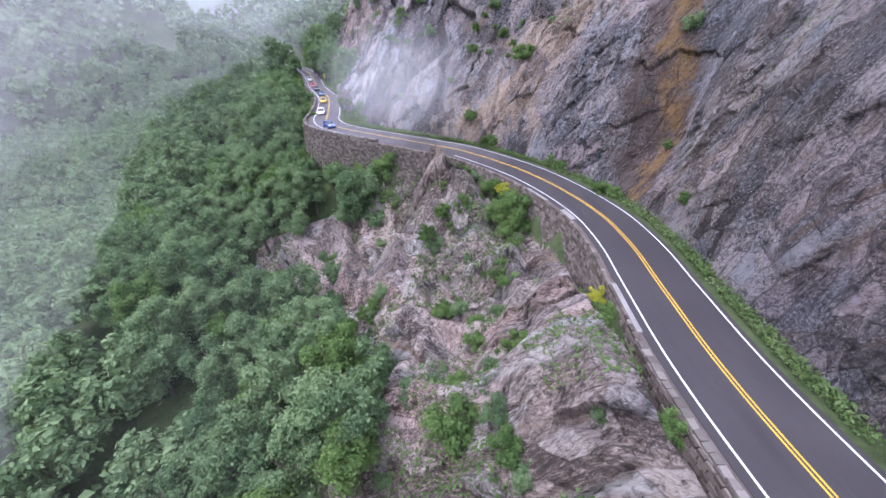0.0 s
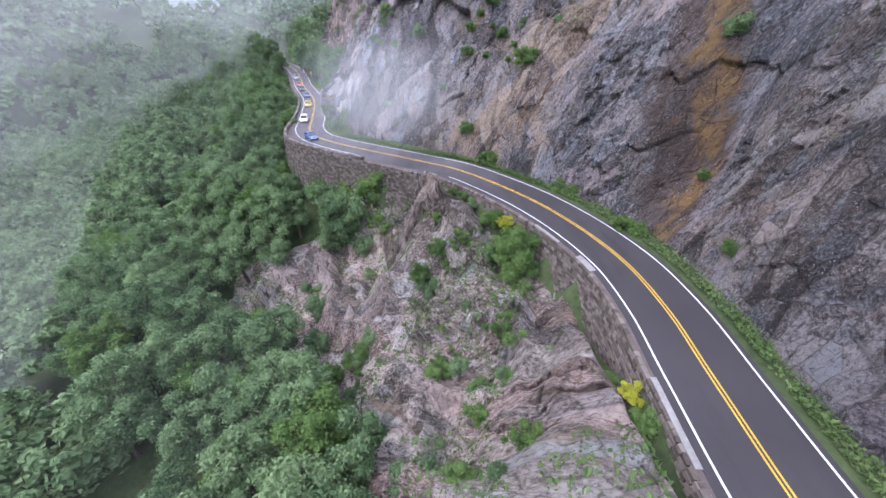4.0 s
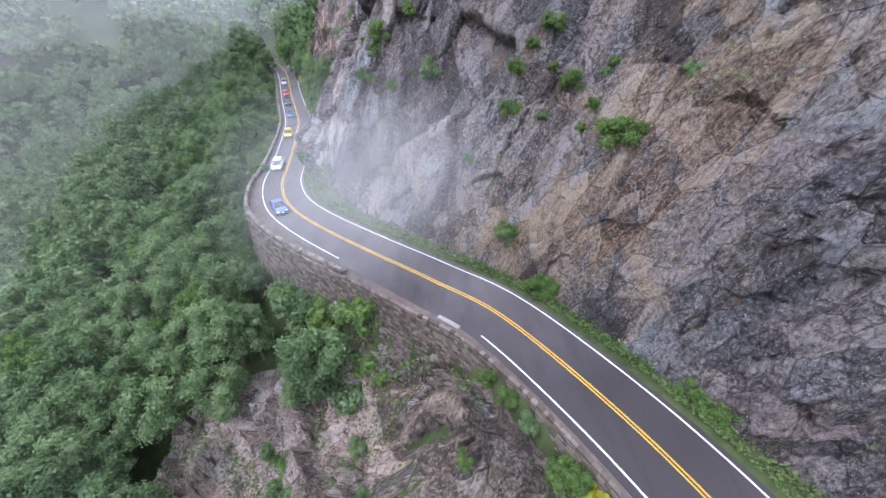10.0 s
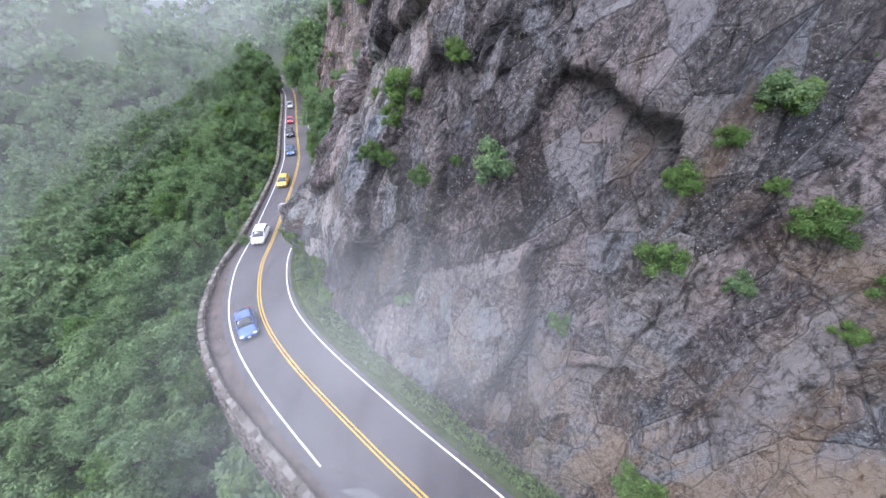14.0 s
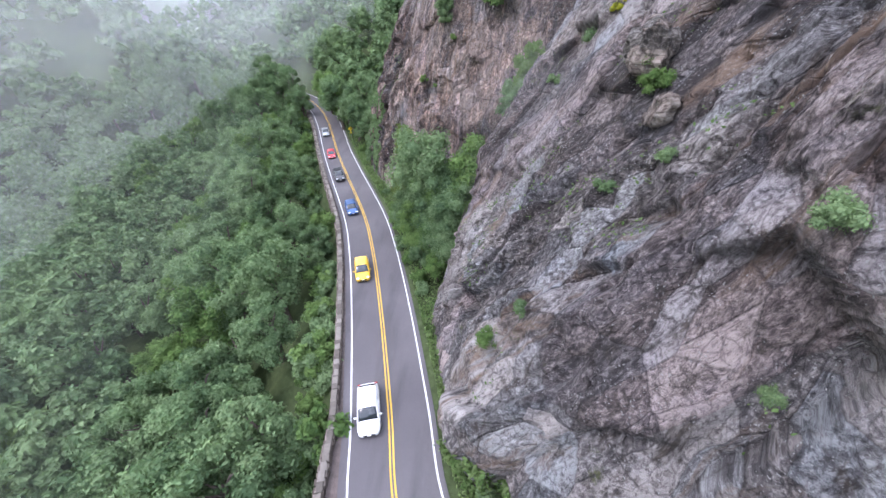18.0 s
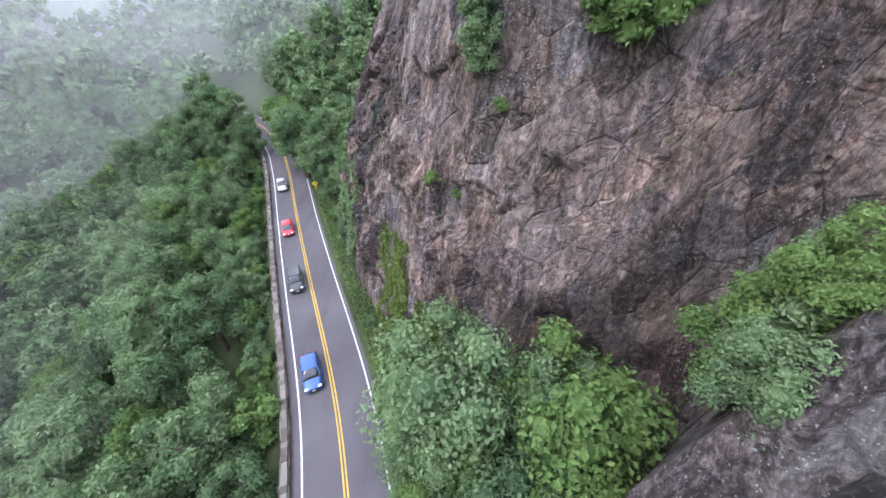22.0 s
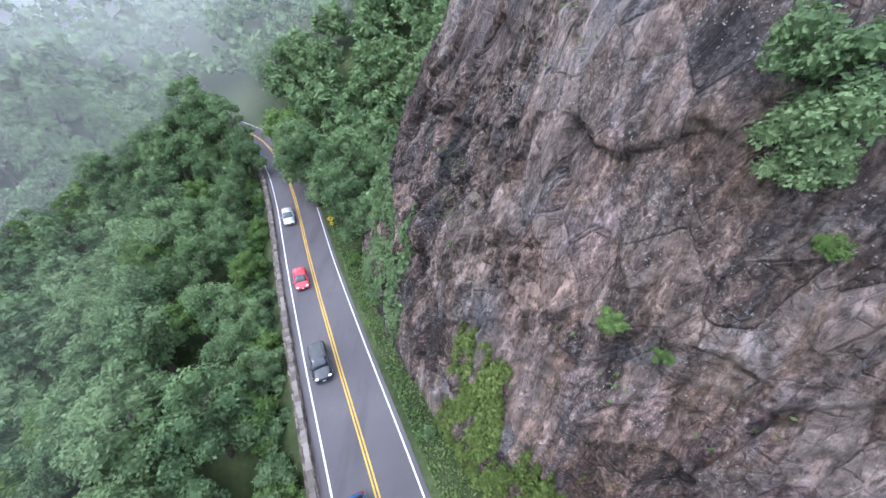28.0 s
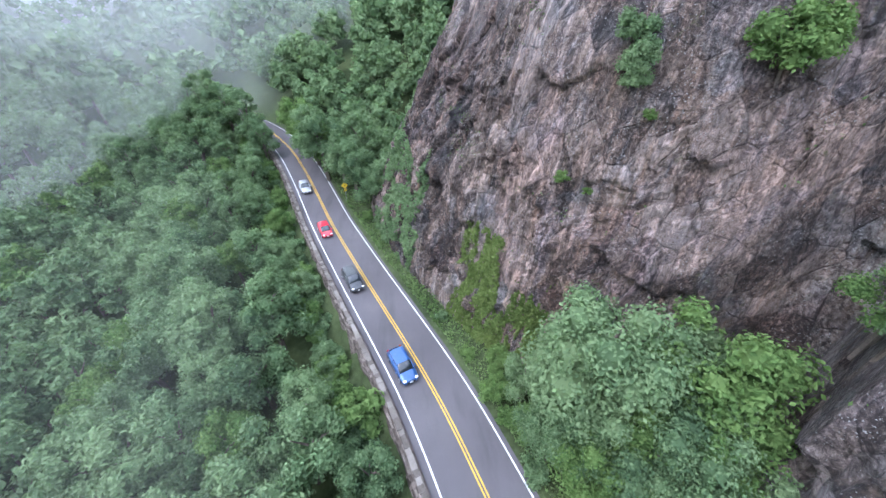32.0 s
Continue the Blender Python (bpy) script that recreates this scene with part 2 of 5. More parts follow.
M_SPUR = rock_material("pale_rock", [(0.062, 0.048, 0.039), (0.195, 0.155, 0.13), (0.33, 0.275, 0.235), (0.49, 0.425, 0.375)],
                       [(0.15, 0.105, 0.075), (0.33, 0.25, 0.19)], (0.42, 0.4, 0.37), 0.7, None, 0.62, 0.64, 0.9)



def foliage_material(name, cols, island=True):
    m, n, l, b = mat(name, 0.75, 0.12)
    info = n.new("ShaderNodeObjectInfo")
    geo = n.new("ShaderNodeNewGeometry")
    p = geo.outputs["Position"]
    treewise = noise_tex(n, l, p, 0.13, 3, 0.6)
    a = n.new("ShaderNodeMath")
    a.operation = "MULTIPLY_ADD"
    l.new(geo.outputs["Random Per Island"], a.inputs[0])
    a.inputs[1].default_value = 0.42
    l.new(treewise, a.inputs[2])
    a2 = n.new("ShaderNodeMath")
    a2.operation = "MULTIPLY_ADD"
    l.new(info.outputs["Random"], a2.inputs[0])
    a2.inputs[1].default_value = 0.22
    l.new(a.outputs[0], a2.inputs[2])
    c = ramp(n, l, a2.outputs[0], [(0.42, cols[0]), (0.72, cols[1]), (1.0, cols[2])])
    l.new(c, b.inputs["Base Color"])
    tr = n.new("ShaderNodeBsdfTranslucent")
    l.new(mix(n, l, 0.5, c, (0.12, 0.2, 0.03)), tr.inputs[0])
    ms = n.new("ShaderNodeMixShader")
    ms.inputs[0].default_value = 0.38
    l.new(b.outputs[0], ms.inputs[1])
    l.new(tr.outputs[0], ms.inputs[2])
    l.new(ms.outputs[0], n["Material Output"].inputs[0])
    return m


M_LEAF = foliage_material("forest_leaves", [(0.054, 0.096, 0.05), (0.11, 0.178, 0.086), (0.195, 0.278, 0.135)])
M_BRIGHT = foliage_material("bright_leaves", [(0.05, 0.095, 0.034), (0.09, 0.16, 0.048), (0.15, 0.235, 0.075)])
M_VINE = foliage_material("vine_leaves", [(0.06, 0.095, 0.03), (0.105, 0.155, 0.042), (0.17, 0.225, 0.07)])
M_YELLOW = foliage_material("yellow_green_leaves", [(0.2, 0.24, 0.02), (0.34, 0.36, 0.03), (0.42, 0.42, 0.05)])


def simple(name, a, bcol, scale, rough=0.85, spec=0.3, bmp=0.0, detail=6, dist=0.05, metal=0.0):
    m, n, l, b = mat(name, rough, spec)
    p = place_vec(n, l)
    t = noise_tex(n, l, p, scale, detail, 0.65)
    t2 = noise_tex(n, l, p, scale * 0.07, 3)
    f = mix(n, l, 0.5, t, t2)
    c = ramp(n, l, f, [(0.35, a), (0.65, bcol)])
    l.new(c, b.inputs["Base Color"])
    b.inputs["Metallic"].default_value = metal
    if bmp:
        bump(n, l, b, t, bmp, dist)
    return m


M_BARK = simple("bark", (0.06, 0.048, 0.038), (0.17, 0.14, 0.115), 9, 0.9, 0.2, 0.6)
M_SOIL = simple("forest_floor", (0.028, 0.042, 0.018), (0.075, 0.1, 0.042), 1.2, 0.95, 0.1, 0.8, 8, 0.3)
M_GRASS = foliage_material("verge_grass", [(0.06, 0.11, 0.035), (0.1, 0.17, 0.055), (0.16, 0.22, 0.09)])
M_GRAVEL = simple("dark_gravel", (0.06, 0.05, 0.047), (0.15, 0.12, 0.11), 14, 0.95, 0.2, 0.6, 8, 0.05)
def piece_material(name, cols, scale):
    m, n, l, b = mat(name, 0.9, 0.2)
    info, geo = n.new("ShaderNodeObjectInfo"), n.new("ShaderNodeNewGeometry")
    t = noise_tex(n, l, geo.outputs["Position"], scale, 8, 0.7)
    a = n.new("ShaderNodeMath")
    a.operation = "ADD"
    l.new(info.outputs["Random"], a.inputs[0])
    l.new(geo.outputs["Random Per Island"], a.inputs[1])
    fr = n.new("ShaderNodeMath")
    fr.operation = "FRACT"
    l.new(a.outputs[0], fr.inputs[0])
    c = ramp(n, l, mix(n, l, 0.5, fr.outputs[0], t), [(0.2, cols[0]), (0.5, cols[1]), (0.8, cols[2])])
    l.new(c, b.inputs["Base Color"])
    bump(n, l, b, t, 0.6, 0.04)
    return m


M_RUBBLE = piece_material("rubble_stone", [(0.05, 0.04, 0.034), (0.11, 0.092, 0.078), (0.2, 0.172, 0.15)], 5)
M_CAP = piece_material("cap_stone", [(0.08, 0.07, 0.06), (0.14, 0.125, 0.11), (0.22, 0.2, 0.18)], 4)
M_MORTAR = simple("wall_joint", (0.09, 0.08, 0.065), (0.2, 0.18, 0.15), 6, 0.95, 0.1, 0.5)
M_CONC = simple("pale_concrete", (0.17, 0.16, 0.15), (0.28, 0.27, 0.255), 5, 0.9, 0.2, 0.3)


def asphalt_material():
    m, n, l, b = mat("asphalt", 0.82, 0.25)
    p = place_vec(n, l)
    grain = noise_tex(n, l, p, 28, 4, 0.7)
    patch = noise_tex(n, l, p, 0.12, 5, 0.5, 0.2)
    c = ramp(n, l, mix(n, l, 0.5, patch, grain), [(0.25, (0.042, 0.039, 0.042)), (0.55, (0.066, 0.062, 0.065)), (0.75, (0.095, 0.089, 0.092))])
    # older, darker paving before the bend, and tracks of the wheels
    sep = n.new("ShaderNodeSeparateXYZ")
    l.new(p, sep.inputs[0])
    old = grey(n, l, calc(n, l, "MULTIPLY_ADD", patch, 20.0, sep.outputs[1]), 84.0, 62.0)
    c = mix(n, l, old, mix(n, l, 1.0, c, (1.5, 1.5, 1.52), "MULTIPLY"), mix(n, l, 1.0, c, (0.72, 0.7, 0.7), "MULTIPLY"))
    damp = noise_tex(n, l, place_vec(n, l, (0.5, 0.08, 1), (0, 0, 25)), 1.0, 5, 0.6)
    c = mix(n, l, grey(n, l, damp, 0.5, 0.68), c, mix(n, l, 1.0, c, (0.78, 0.78, 0.79), "MULTIPLY"))
    l.new(c, b.inputs["Base Color"])
    bump(n, l, b, grain, 0.25, 0.01)
    return m


def paint_material(name, col, worn):
    m, n, l, b = mat(name, 0.6, 0.4)
    p = place_vec(n, l)
    t = noise_tex(n, l, p, 3.2, 8, 0.75)
    c = mix(n, l, grey(n, l, t, worn, worn + 0.12), col, (0.1, 0.095, 0.095))
    c = mix(n, l, grey(n, l, noise_tex(n, l, p, 0.6, 4), 0.35, 0.8), c, tuple(0.72 * v for v in col))
    l.new(c, b.inputs["Base Color"])
    return m


M_ASPHALT = asphalt_material()
M_WHITE = paint_material("white_road_paint", (0.62, 0.62, 0.62), 0.6)
M_YELLOWP = paint_material("yellow_road_paint", (0.62, 0.37, 0.035), 0.6)


# ---- mesh helpers ----
def link_mesh(name, verts, faces, material, parent=None, label="", smooth=False):
    me = bpy.data.meshes.new(name)
    if isinstance(verts, np.ndarray) and isinstance(faces, np.ndarray):
        k = faces.shape[1]
        me.vertices.add(len(verts))
        me.vertices.foreach_set("co", verts.astype(np.float32).ravel())
        me.loops.add(faces.size)
        me.loops.foreach_set("vertex_index", faces.astype(np.int32).ravel())
        me.polygons.add(len(faces))
        me.polygons.foreach_set("loop_start", np.arange(0, faces.size, k, dtype=np.int32))
        me.update(calc_edges=True)
    else:
        me.from_pydata([tuple(v) for v in verts], [], [tuple(f) for f in faces])
    me.polygons.foreach_set("use_smooth", [bool(smooth)] * len(me.polygons))
    me.materials.append(material)
    ob = new(name, me)
    if parent is not None:
        ob.parent = parent
    if label:
        tagged(ob, label)
    return ob


def part(name, bm, material, parent, label=""):
    me = bpy.data.meshes.new(name)
    bm.to_mesh(me)
    bm.free()
    me.materials.append(material)
    ob = new(name, me)
    ob.parent = parent
    if label:
        tagged(ob, label)
    return ob


def thing(name, m, label, category, group="", kind=""):
    ob = new(name)
    ob.matrix_world = m
    ob.empty_display_size = 0.3
    return tagged(ob, label, category, group, kind)


def set_uv(ob, uv):
    """A UV map from one pair a vertex."""
    layer = ob.data.uv_layers.new(name="grain")
    idx = np.empty(len(ob.data.loops), np.int32)
    ob.data.loops.foreach_get("vertex_index", idx)
    layer.data.foreach_set("uv", uv[idx].astype(np.float32).ravel())


def tri_grid(nu, nv):
    i = np.arange(nu - 1)[:, None] * nv + np.arange(nv - 1)[None]
    return np.stack([i, i + nv, i + nv + 1, i + 1], -1).reshape(-1, 4)


# ---- the road's line ----
CENTRE = [(24, -60), (21.5, -25), (19, -8), (17.9, 8), (17.7, 16), (18.3, 24), (18.7, 31), (17.6, 38.5), (13.2, 48), (4.6, 60.3), (-2.5, 66.2), (-10.9, 72.4),
          (-20.1, 79.8), (-25.8, 86), (-29.5, 93.3), (-31.1, 100.3), (-33.8, 111.3), (-37.1, 123.1), (-40.75, 133.75), (-48.1, 150.8), (-54.3, 165.5), (-61.7, 184),
          (-68.5, 198), (-78, 211), (-92, 222), (-112, 236), (-150, 262), (-230, 320), (-400, 400), (-800, 480), (-1600, 560)]
LEVEL = [(-60, -1.5), (0, 0), (25, 0.15), (50, 1.2), (70, 0.55), (90, -0.5), (110, -0.25), (135, -0.55), (165, -1.0), (205, 2.3), (228, 4.5), (262, 22), (320, 52), (400, 84), (560, 110)]


def spline(points, step):
    pts = np.array(points, float)
    out = []
    for k in range(1, len(pts) - 2):
        p0, p1, p2, p3 = pts[k - 1:k + 3]
        count = max(2, int(np.hypot(*(p2 - p1)) / step))
        t = np.linspace(0, 1, count, endpoint=False)[:, None]
        out.append(0.5 * (2 * p1 + (p2 - p0) * t + (2 * p0 - 5 * p1 + 4 * p2 - p3) * t ** 2 + (3 * p1 - p0 - 3 * p2 + p3) * t ** 3))
    return np.concatenate(out)


LINE = spline(CENTRE, 1.0)
STEP = np.hypot(*np.diff(LINE, axis=0).T)
ARC = np.r_[0, np.cumsum(STEP)]
TAN = np.gradient(LINE, axis=0)
TAN /= np.hypot(*TAN.T)[:, None]
for _ in range(4):
    TAN[1:-1] = (TAN[:-2] + 2 * TAN[1:-1] + TAN[2:]) / 4
TAN /= np.hypot(*TAN.T)[:, None]
RIGHT = np.stack([TAN[:, 1], -TAN[:, 0]], 1)
LY, LZ = np.array(LEVEL).T
ZR = np.interp(LINE[:, 1], LY, LZ)
for _ in range(12):
    ZR[1:-1] = (ZR[:-2] + 2 * ZR[1:-1] + ZR[2:]) / 4


def s_of(y):
    """Arc length at which the road passes the given y."""
    return float(np.interp(y, LINE[:, 1], ARC))


def at_road(s, u, z=0.0):
    """World places for arc lengths s, offsets u to the right of the centre line, and heights z over the road."""
    s, u, z = np.broadcast_arrays(np.asarray(s, float), np.asarray(u, float), np.asarray(z, float))
    x, y = np.interp(s, ARC, LINE[:, 0]), np.interp(s, ARC, LINE[:, 1])
    rx, ry = np.interp(s, ARC, RIGHT[:, 0]), np.interp(s, ARC, RIGHT[:, 1])
    return np.stack([x + rx * u, y + ry * u, np.interp(s, ARC, ZR) + z], -1)


def road_near(xy):
    """Nearest arc length, signed offset (right is positive) for places."""
    xy = np.asarray(xy, float)
    s_out, d_out = np.empty(len(xy)), np.empty(len(xy))
    for a in range(0, len(xy), 4000):
        q = xy[a:a + 4000]
        d2 = ((q[:, None] - LINE[None]) ** 2).sum(-1)
        k = d2.argmin(1)
        off = q - LINE[k]
        side = np.sign((off * RIGHT[k]).sum(1))
        s_out[a:a + 4000] = ARC[k] + (off * TAN[k]).sum(1).clip(-1, 1)
        d_out[a:a + 4000] = np.sqrt(d2[np.arange(len(q)), k]) * np.where(side == 0, 1, side)
    return s_out, d_out


# ---- the cliff's section: offset from the centre line at five heights, along the road ----
HEIGHTS = [0, 7, 15, 25, 45]
CLIFF = [(-60, 7, 8, 10, 14, 24), (-25, 6.5, 7.5, 9, 12, 21), (10, 5.6, 6.4, 7.6, 11, 20), (30, 5.4, 6.2, 7.6, 11.5, 21), (36, 5.6, 7.8, 10, 14, 24),
         (40, 6.2, 11.4, 13.4, 16.5, 27), (43.5, 5.8, 7.6, 10.2, 14.8, 26), (47, 5.4, 6.6, 9.8, 16, 30), (51.5, 5.2, 6.8, 10.2, 17.6, 32), (57, 5.2, 7.6, 11.4, 18.6, 34),
         (63, 5.2, 7.8, 12, 18, 32), (69, 5.4, 7.6, 10.6, 14.8, 25), (76, 5.8, 7.8, 9.8, 13, 21),
         (85, 6.2, 7.9, 11.2, 16, 27), (91, 6.2, 7.6, 11.6, 18.8, 32), (93.5, 5.3, 5.6, 11.4, 19, 33), (96, 4.7, 4.7, 11.8, 19.4, 33), (99, 4.6, 5.1, 12, 19, 32), (104, 4.6, 7, 12.1, 18.8, 31), (110, 5.2, 7.6, 12.2, 18.8, 30),
         (113.5, 6.6, 9.2, 12.2, 18.8, 30), (116.2, 9.5, 11.4, 12.6, 19, 30), (117.4, 13.5, 15.5, 17, 22, 32), (118.8, 17, 19.5, 21.5, 25, 34), (121.5, 17.5, 19.5, 21.2, 24, 32), (124.3, 13.5, 14.6, 15.6, 20.4, 29), (127.5, 10, 11.4, 12.5, 16, 24),
         (131, 8, 9.4, 10.5, 13.2, 20), (136, 6.8, 8.2, 9.6, 12.3, 19), (141, 6.2, 7.4, 9, 12.8, 20), (149, 5.6, 7, 9.4, 14.4, 24), (157, 5.8, 7.2, 9.2, 14.8, 27),
         (163, 6.6, 9, 12.5, 20, 36), (168, 8, 12, 17, 26, 44), (180, 14, 26, 38, 52, 80)]
CS = np.array([s_of(row[0]) for row in CLIFF])
CU = np.array([row[1:] for row in CLIFF], float)


def cliff_offset(s, h):
    """Offset of the unbroken cliff face from the centre line."""
    s, h = np.broadcast_arrays(np.asarray(s, float), np.asarray(h, float))
    cols = np.stack([np.interp(s, CS, CU[:, k]) for k in range(5)], -1)
    k = np.clip(np.searchsorted(HEIGHTS, h, side="right") - 1, 0, 3)
    hs = np.array(HEIGHTS, float)
    f = (h - hs[k]) / (hs[k + 1] - hs[k])
    a = np.take_along_axis(cols, k[..., None], -1)[..., 0]
    b = np.take_along_axis(cols, k[..., None] + 1, -1)[..., 0]
    return a + (b - a) * f


# ---- ground ----
SLOPE_D = [0, 0.8, 4, 25, 45, 100, 200, 600, 3000]
SLOPE_Z = [0, -0.5, -3.4, -26, -33, -46, -55, -60, -60]
# depth of the retaining wall under the outer edge
WALL_Y = [-20, 5, 16, 24, 31, 38, 47, 54, 58, 61, 66, 76, 86, 94, 101, 110, 135, 142, 150, 240]
WALL_H = [1.0, 1.2, 1.6, 2.6, 4.4, 5.2, 3.6, 1.6, 1.2, 4.5, 7.5, 9, 9, 6, 2.5, 1.6, 1.4, 3.2, 1.4, 1.0]
MOUNDS = [(1.0, 52, 4.2, 5.5), (-5, 47, 3.0, 5.5), (-8.5, 58.5, -3.5, 4.0), (3, 27, -2.5, 5), (8, 18, 2.5, 5), (-3, 33, 2.5, 5), (-16, 33, 3, 6), (-4, 17, -3, 5), (-14, 22, 3, 6), (4, 6, 2.5, 5)]


def edge_of(s):
    """Offset of the outer edge of the roadbed."""
    return np.interp(s, [s_of(v) for v in (12, 20, 56, 64, 72, 80, 88, 95, 102)], [4.6, 4.15, 4.15, 4.5, 4.9, 5.7, 5.9, 5.3, 4.6])


def fbm(x, y, seed=0.0):
    v = np.empty(x.size)
    for k, (a, b) in enumerate(zip(x.ravel(), y.ravel())):
        v[k] = noise.fractal((a, b, seed), 1.0, 2.1, 4)
    return v.reshape(x.shape)


def ground_height(x, y):
    """Height of the ground sheet."""
    shape = x.shape
    q = np.stack([x.ravel(), y.ravel()], 1)
    s, d = road_near(q)
    zr = np.interp(s, ARC, ZR)
    edge = edge_of(s)
    left = np.interp(-d - edge, SLOPE_D, SLOPE_Z)
    gentle = np.interp(s, [s_of(66), s_of(100), s_of(140), s_of(210), s_of(300)], [1.0, 0.8, 0.56, 0.42, 0.34])
    drop = np.interp(s, [s_of(v) for v in WALL_Y], WALL_H)
    left = left * gentle - drop * ((-d - edge) / 0.5).clip(0, 1) * (1 - ((-d - 12) / 25).clip(0, 1))
    for mx, my, mh, mr in MOUNDS:
        left = left + mh * np.exp(-((q[:, 0] - mx) ** 2 + (q[:, 1] - my) ** 2) / mr ** 2) * ((-d - 5.5) / 3).clip(0, 1)
    hs = np.linspace(0, 45, 19)
    table = np.stack([cliff_offset(np.clip(s, CS[0], CS[-1]), np.full(len(s), h)) for h in hs], -1) + 6.0
    over = (d[:, None] > table).sum(1)
    k = np.clip(over, 1, 18)
    i = np.arange(len(s))
    f = ((d - table[i, k - 1]) / (table[i, k] - table[i, k - 1] + 1e-6)).clip(0, 1)
    right = np.where(over == 0, 0.0, np.where(over >= 19, 45 + (d - table[:, -1]) * 0.45, hs[k - 1] + f * (hs[k] - hs[k - 1])))
    far = ((s - CS[-1]) / 30).clip(0, 1)
    slope_right = np.interp(d - 4, [0, 1.5, 60, 300, 2000], [0, 0.4, 42, 130, 260])
    right = right * (1 - far) + slope_right * far
    wide = np.hypot(q[:, 0] + 30, q[:, 1] - 100)
    left = left + (0.52 * (wide - 125)).clip(0, 150) * ((-d - 8) / 25).clip(0, 1)
    z = zr - 0.07 + np.where(d < -edge, left, 0) + np.where(d > 4.2, right, 0)
    rough = ((np.abs(d) - 6) / 10).clip(0, 1) * np.where(d < 0, 1.0, 0.25)
    z = z + rough * (1.6 * fbm(q[:, 0] * 0.07, q[:, 1] * 0.07) + 6 * ((np.abs(d) - 60) / 200).clip(0, 1) * fbm(q[:, 0] * 0.012, q[:, 1] * 0.012, 4.0))
    return z.reshape(shape)


def lines(lo, hi, step, far, growth):
    core = list(np.arange(lo, hi + 0.01, step))
    w = step
    a, b = core[0], core[-1]
    while b < far:
        w *= growth
        a, b = a - w, b + w
        core = [a] + core + [b]
    return np.array(core)


GX, GY = lines(-130, 60, 1.5, 2600, 1.16), lines(-40, 225, 1.5, 2600, 1.16)
gx, gy = np.meshgrid(GX, GY, indexing="ij")
gz = ground_height(gx, gy)
ground = link_mesh("ground", np.stack([gx, gy, gz], -1).reshape(-1, 3), tri_grid(len(GX), len(GY)), M_SOIL, smooth=True)
tagged(ground, "steep mountainside of dark forest floor below the road", "ground", kind="structure")


def ground_z(x, y):
    i = int(np.clip(np.searchsorted(GX, x) - 1, 0, len(GX) - 2))
    j = int(np.clip(np.searchsorted(GY, y) - 1, 0, len(GY) - 2))
    fx, fy = (x - GX[i]) / (GX[i + 1] - GX[i]), (y - GY[j]) / (GY[j + 1] - GY[j])
    return float((gz[i, j] * (1 - fx) + gz[i + 1, j] * fx) * (1 - fy) + (gz[i, j + 1] * (1 - fx) + gz[i + 1, j + 1] * fx) * fy)


# ---- road ----
def strip(name, s0, s1, u0, u1, z, material, parent=None, label="", step=1.0, skirt=0.0):
    s = np.arange(s0, s1 + step, step)
    rows = [at_road(s, u0, z), at_road(s, u1, z)]
    if skirt:
        rows = [at_road(s, u0, z - skirt)] + rows + [at_road(s, u1, z - skirt)]
    v = np.stack(rows, 1).reshape(-1, 3)
    return link_mesh(name, v, tri_grid(len(s), len(rows))[:, ::-1], material, parent, label, smooth=not skirt)


S_END = s_of(226)
road = tagged(strip("road", s_of(-55), S_END, -3.75, 3.55, 0.0, M_ASPHALT, skirt=0.3), "worn dark grey asphalt mountain road, two lanes", "road", kind="structure")
strip("edge_line", s_of(-55), s_of(60.6), -3.17, -3.03, 0.006, M_WHITE, road, "worn white edge line")
strip("edge_line", s_of(73.2), S_END, -3.17, -3.03, 0.006, M_WHITE, road, "worn white edge line")
strip("edge_line", s_of(-55), S_END, 3.03, 3.17, 0.006, M_WHITE, road, "worn white edge line")
strip("centre_line", s_of(-55), S_END, -0.19, -0.07, 0.006, M_YELLOWP, road, "yellow centre line")
strip("centre_line", s_of(-55), S_END, 0.07, 0.19, 0.006, M_YELLOWP, road, "yellow centre line")

# ---- cliff ----
def hash2(i, j, seed):
    v = np.sin(i * 127.1 + j * 311.7 + seed * 74.7) * 43758.5453
    return v - np.floor(v)


def value_noise(x, y, seed):
    i, j = np.floor(x), np.floor(y)
    f, g = x - i, y - j
    f, g = f * f * (3 - 2 * f), g * g * (3 - 2 * g)
    a, b = hash2(i, j, seed), hash2(i + 1, j, seed)
    c, d = hash2(i, j + 1, seed), hash2(i + 1, j + 1, seed)
    return (a + (b - a) * f) * (1 - g) + (c + (d - c) * f) * g - 0.5


def fbm2(x, y, seed, octaves=4, gain=0.5):
    v, a = 0.0, 1.0
    for k in range(octaves):
        v = v + a * value_noise(x, y, seed + 3.7 * k)
        x, y, a = x * 2.03 + 5.1, y * 2.03 + 1.7, a * gain
    return v


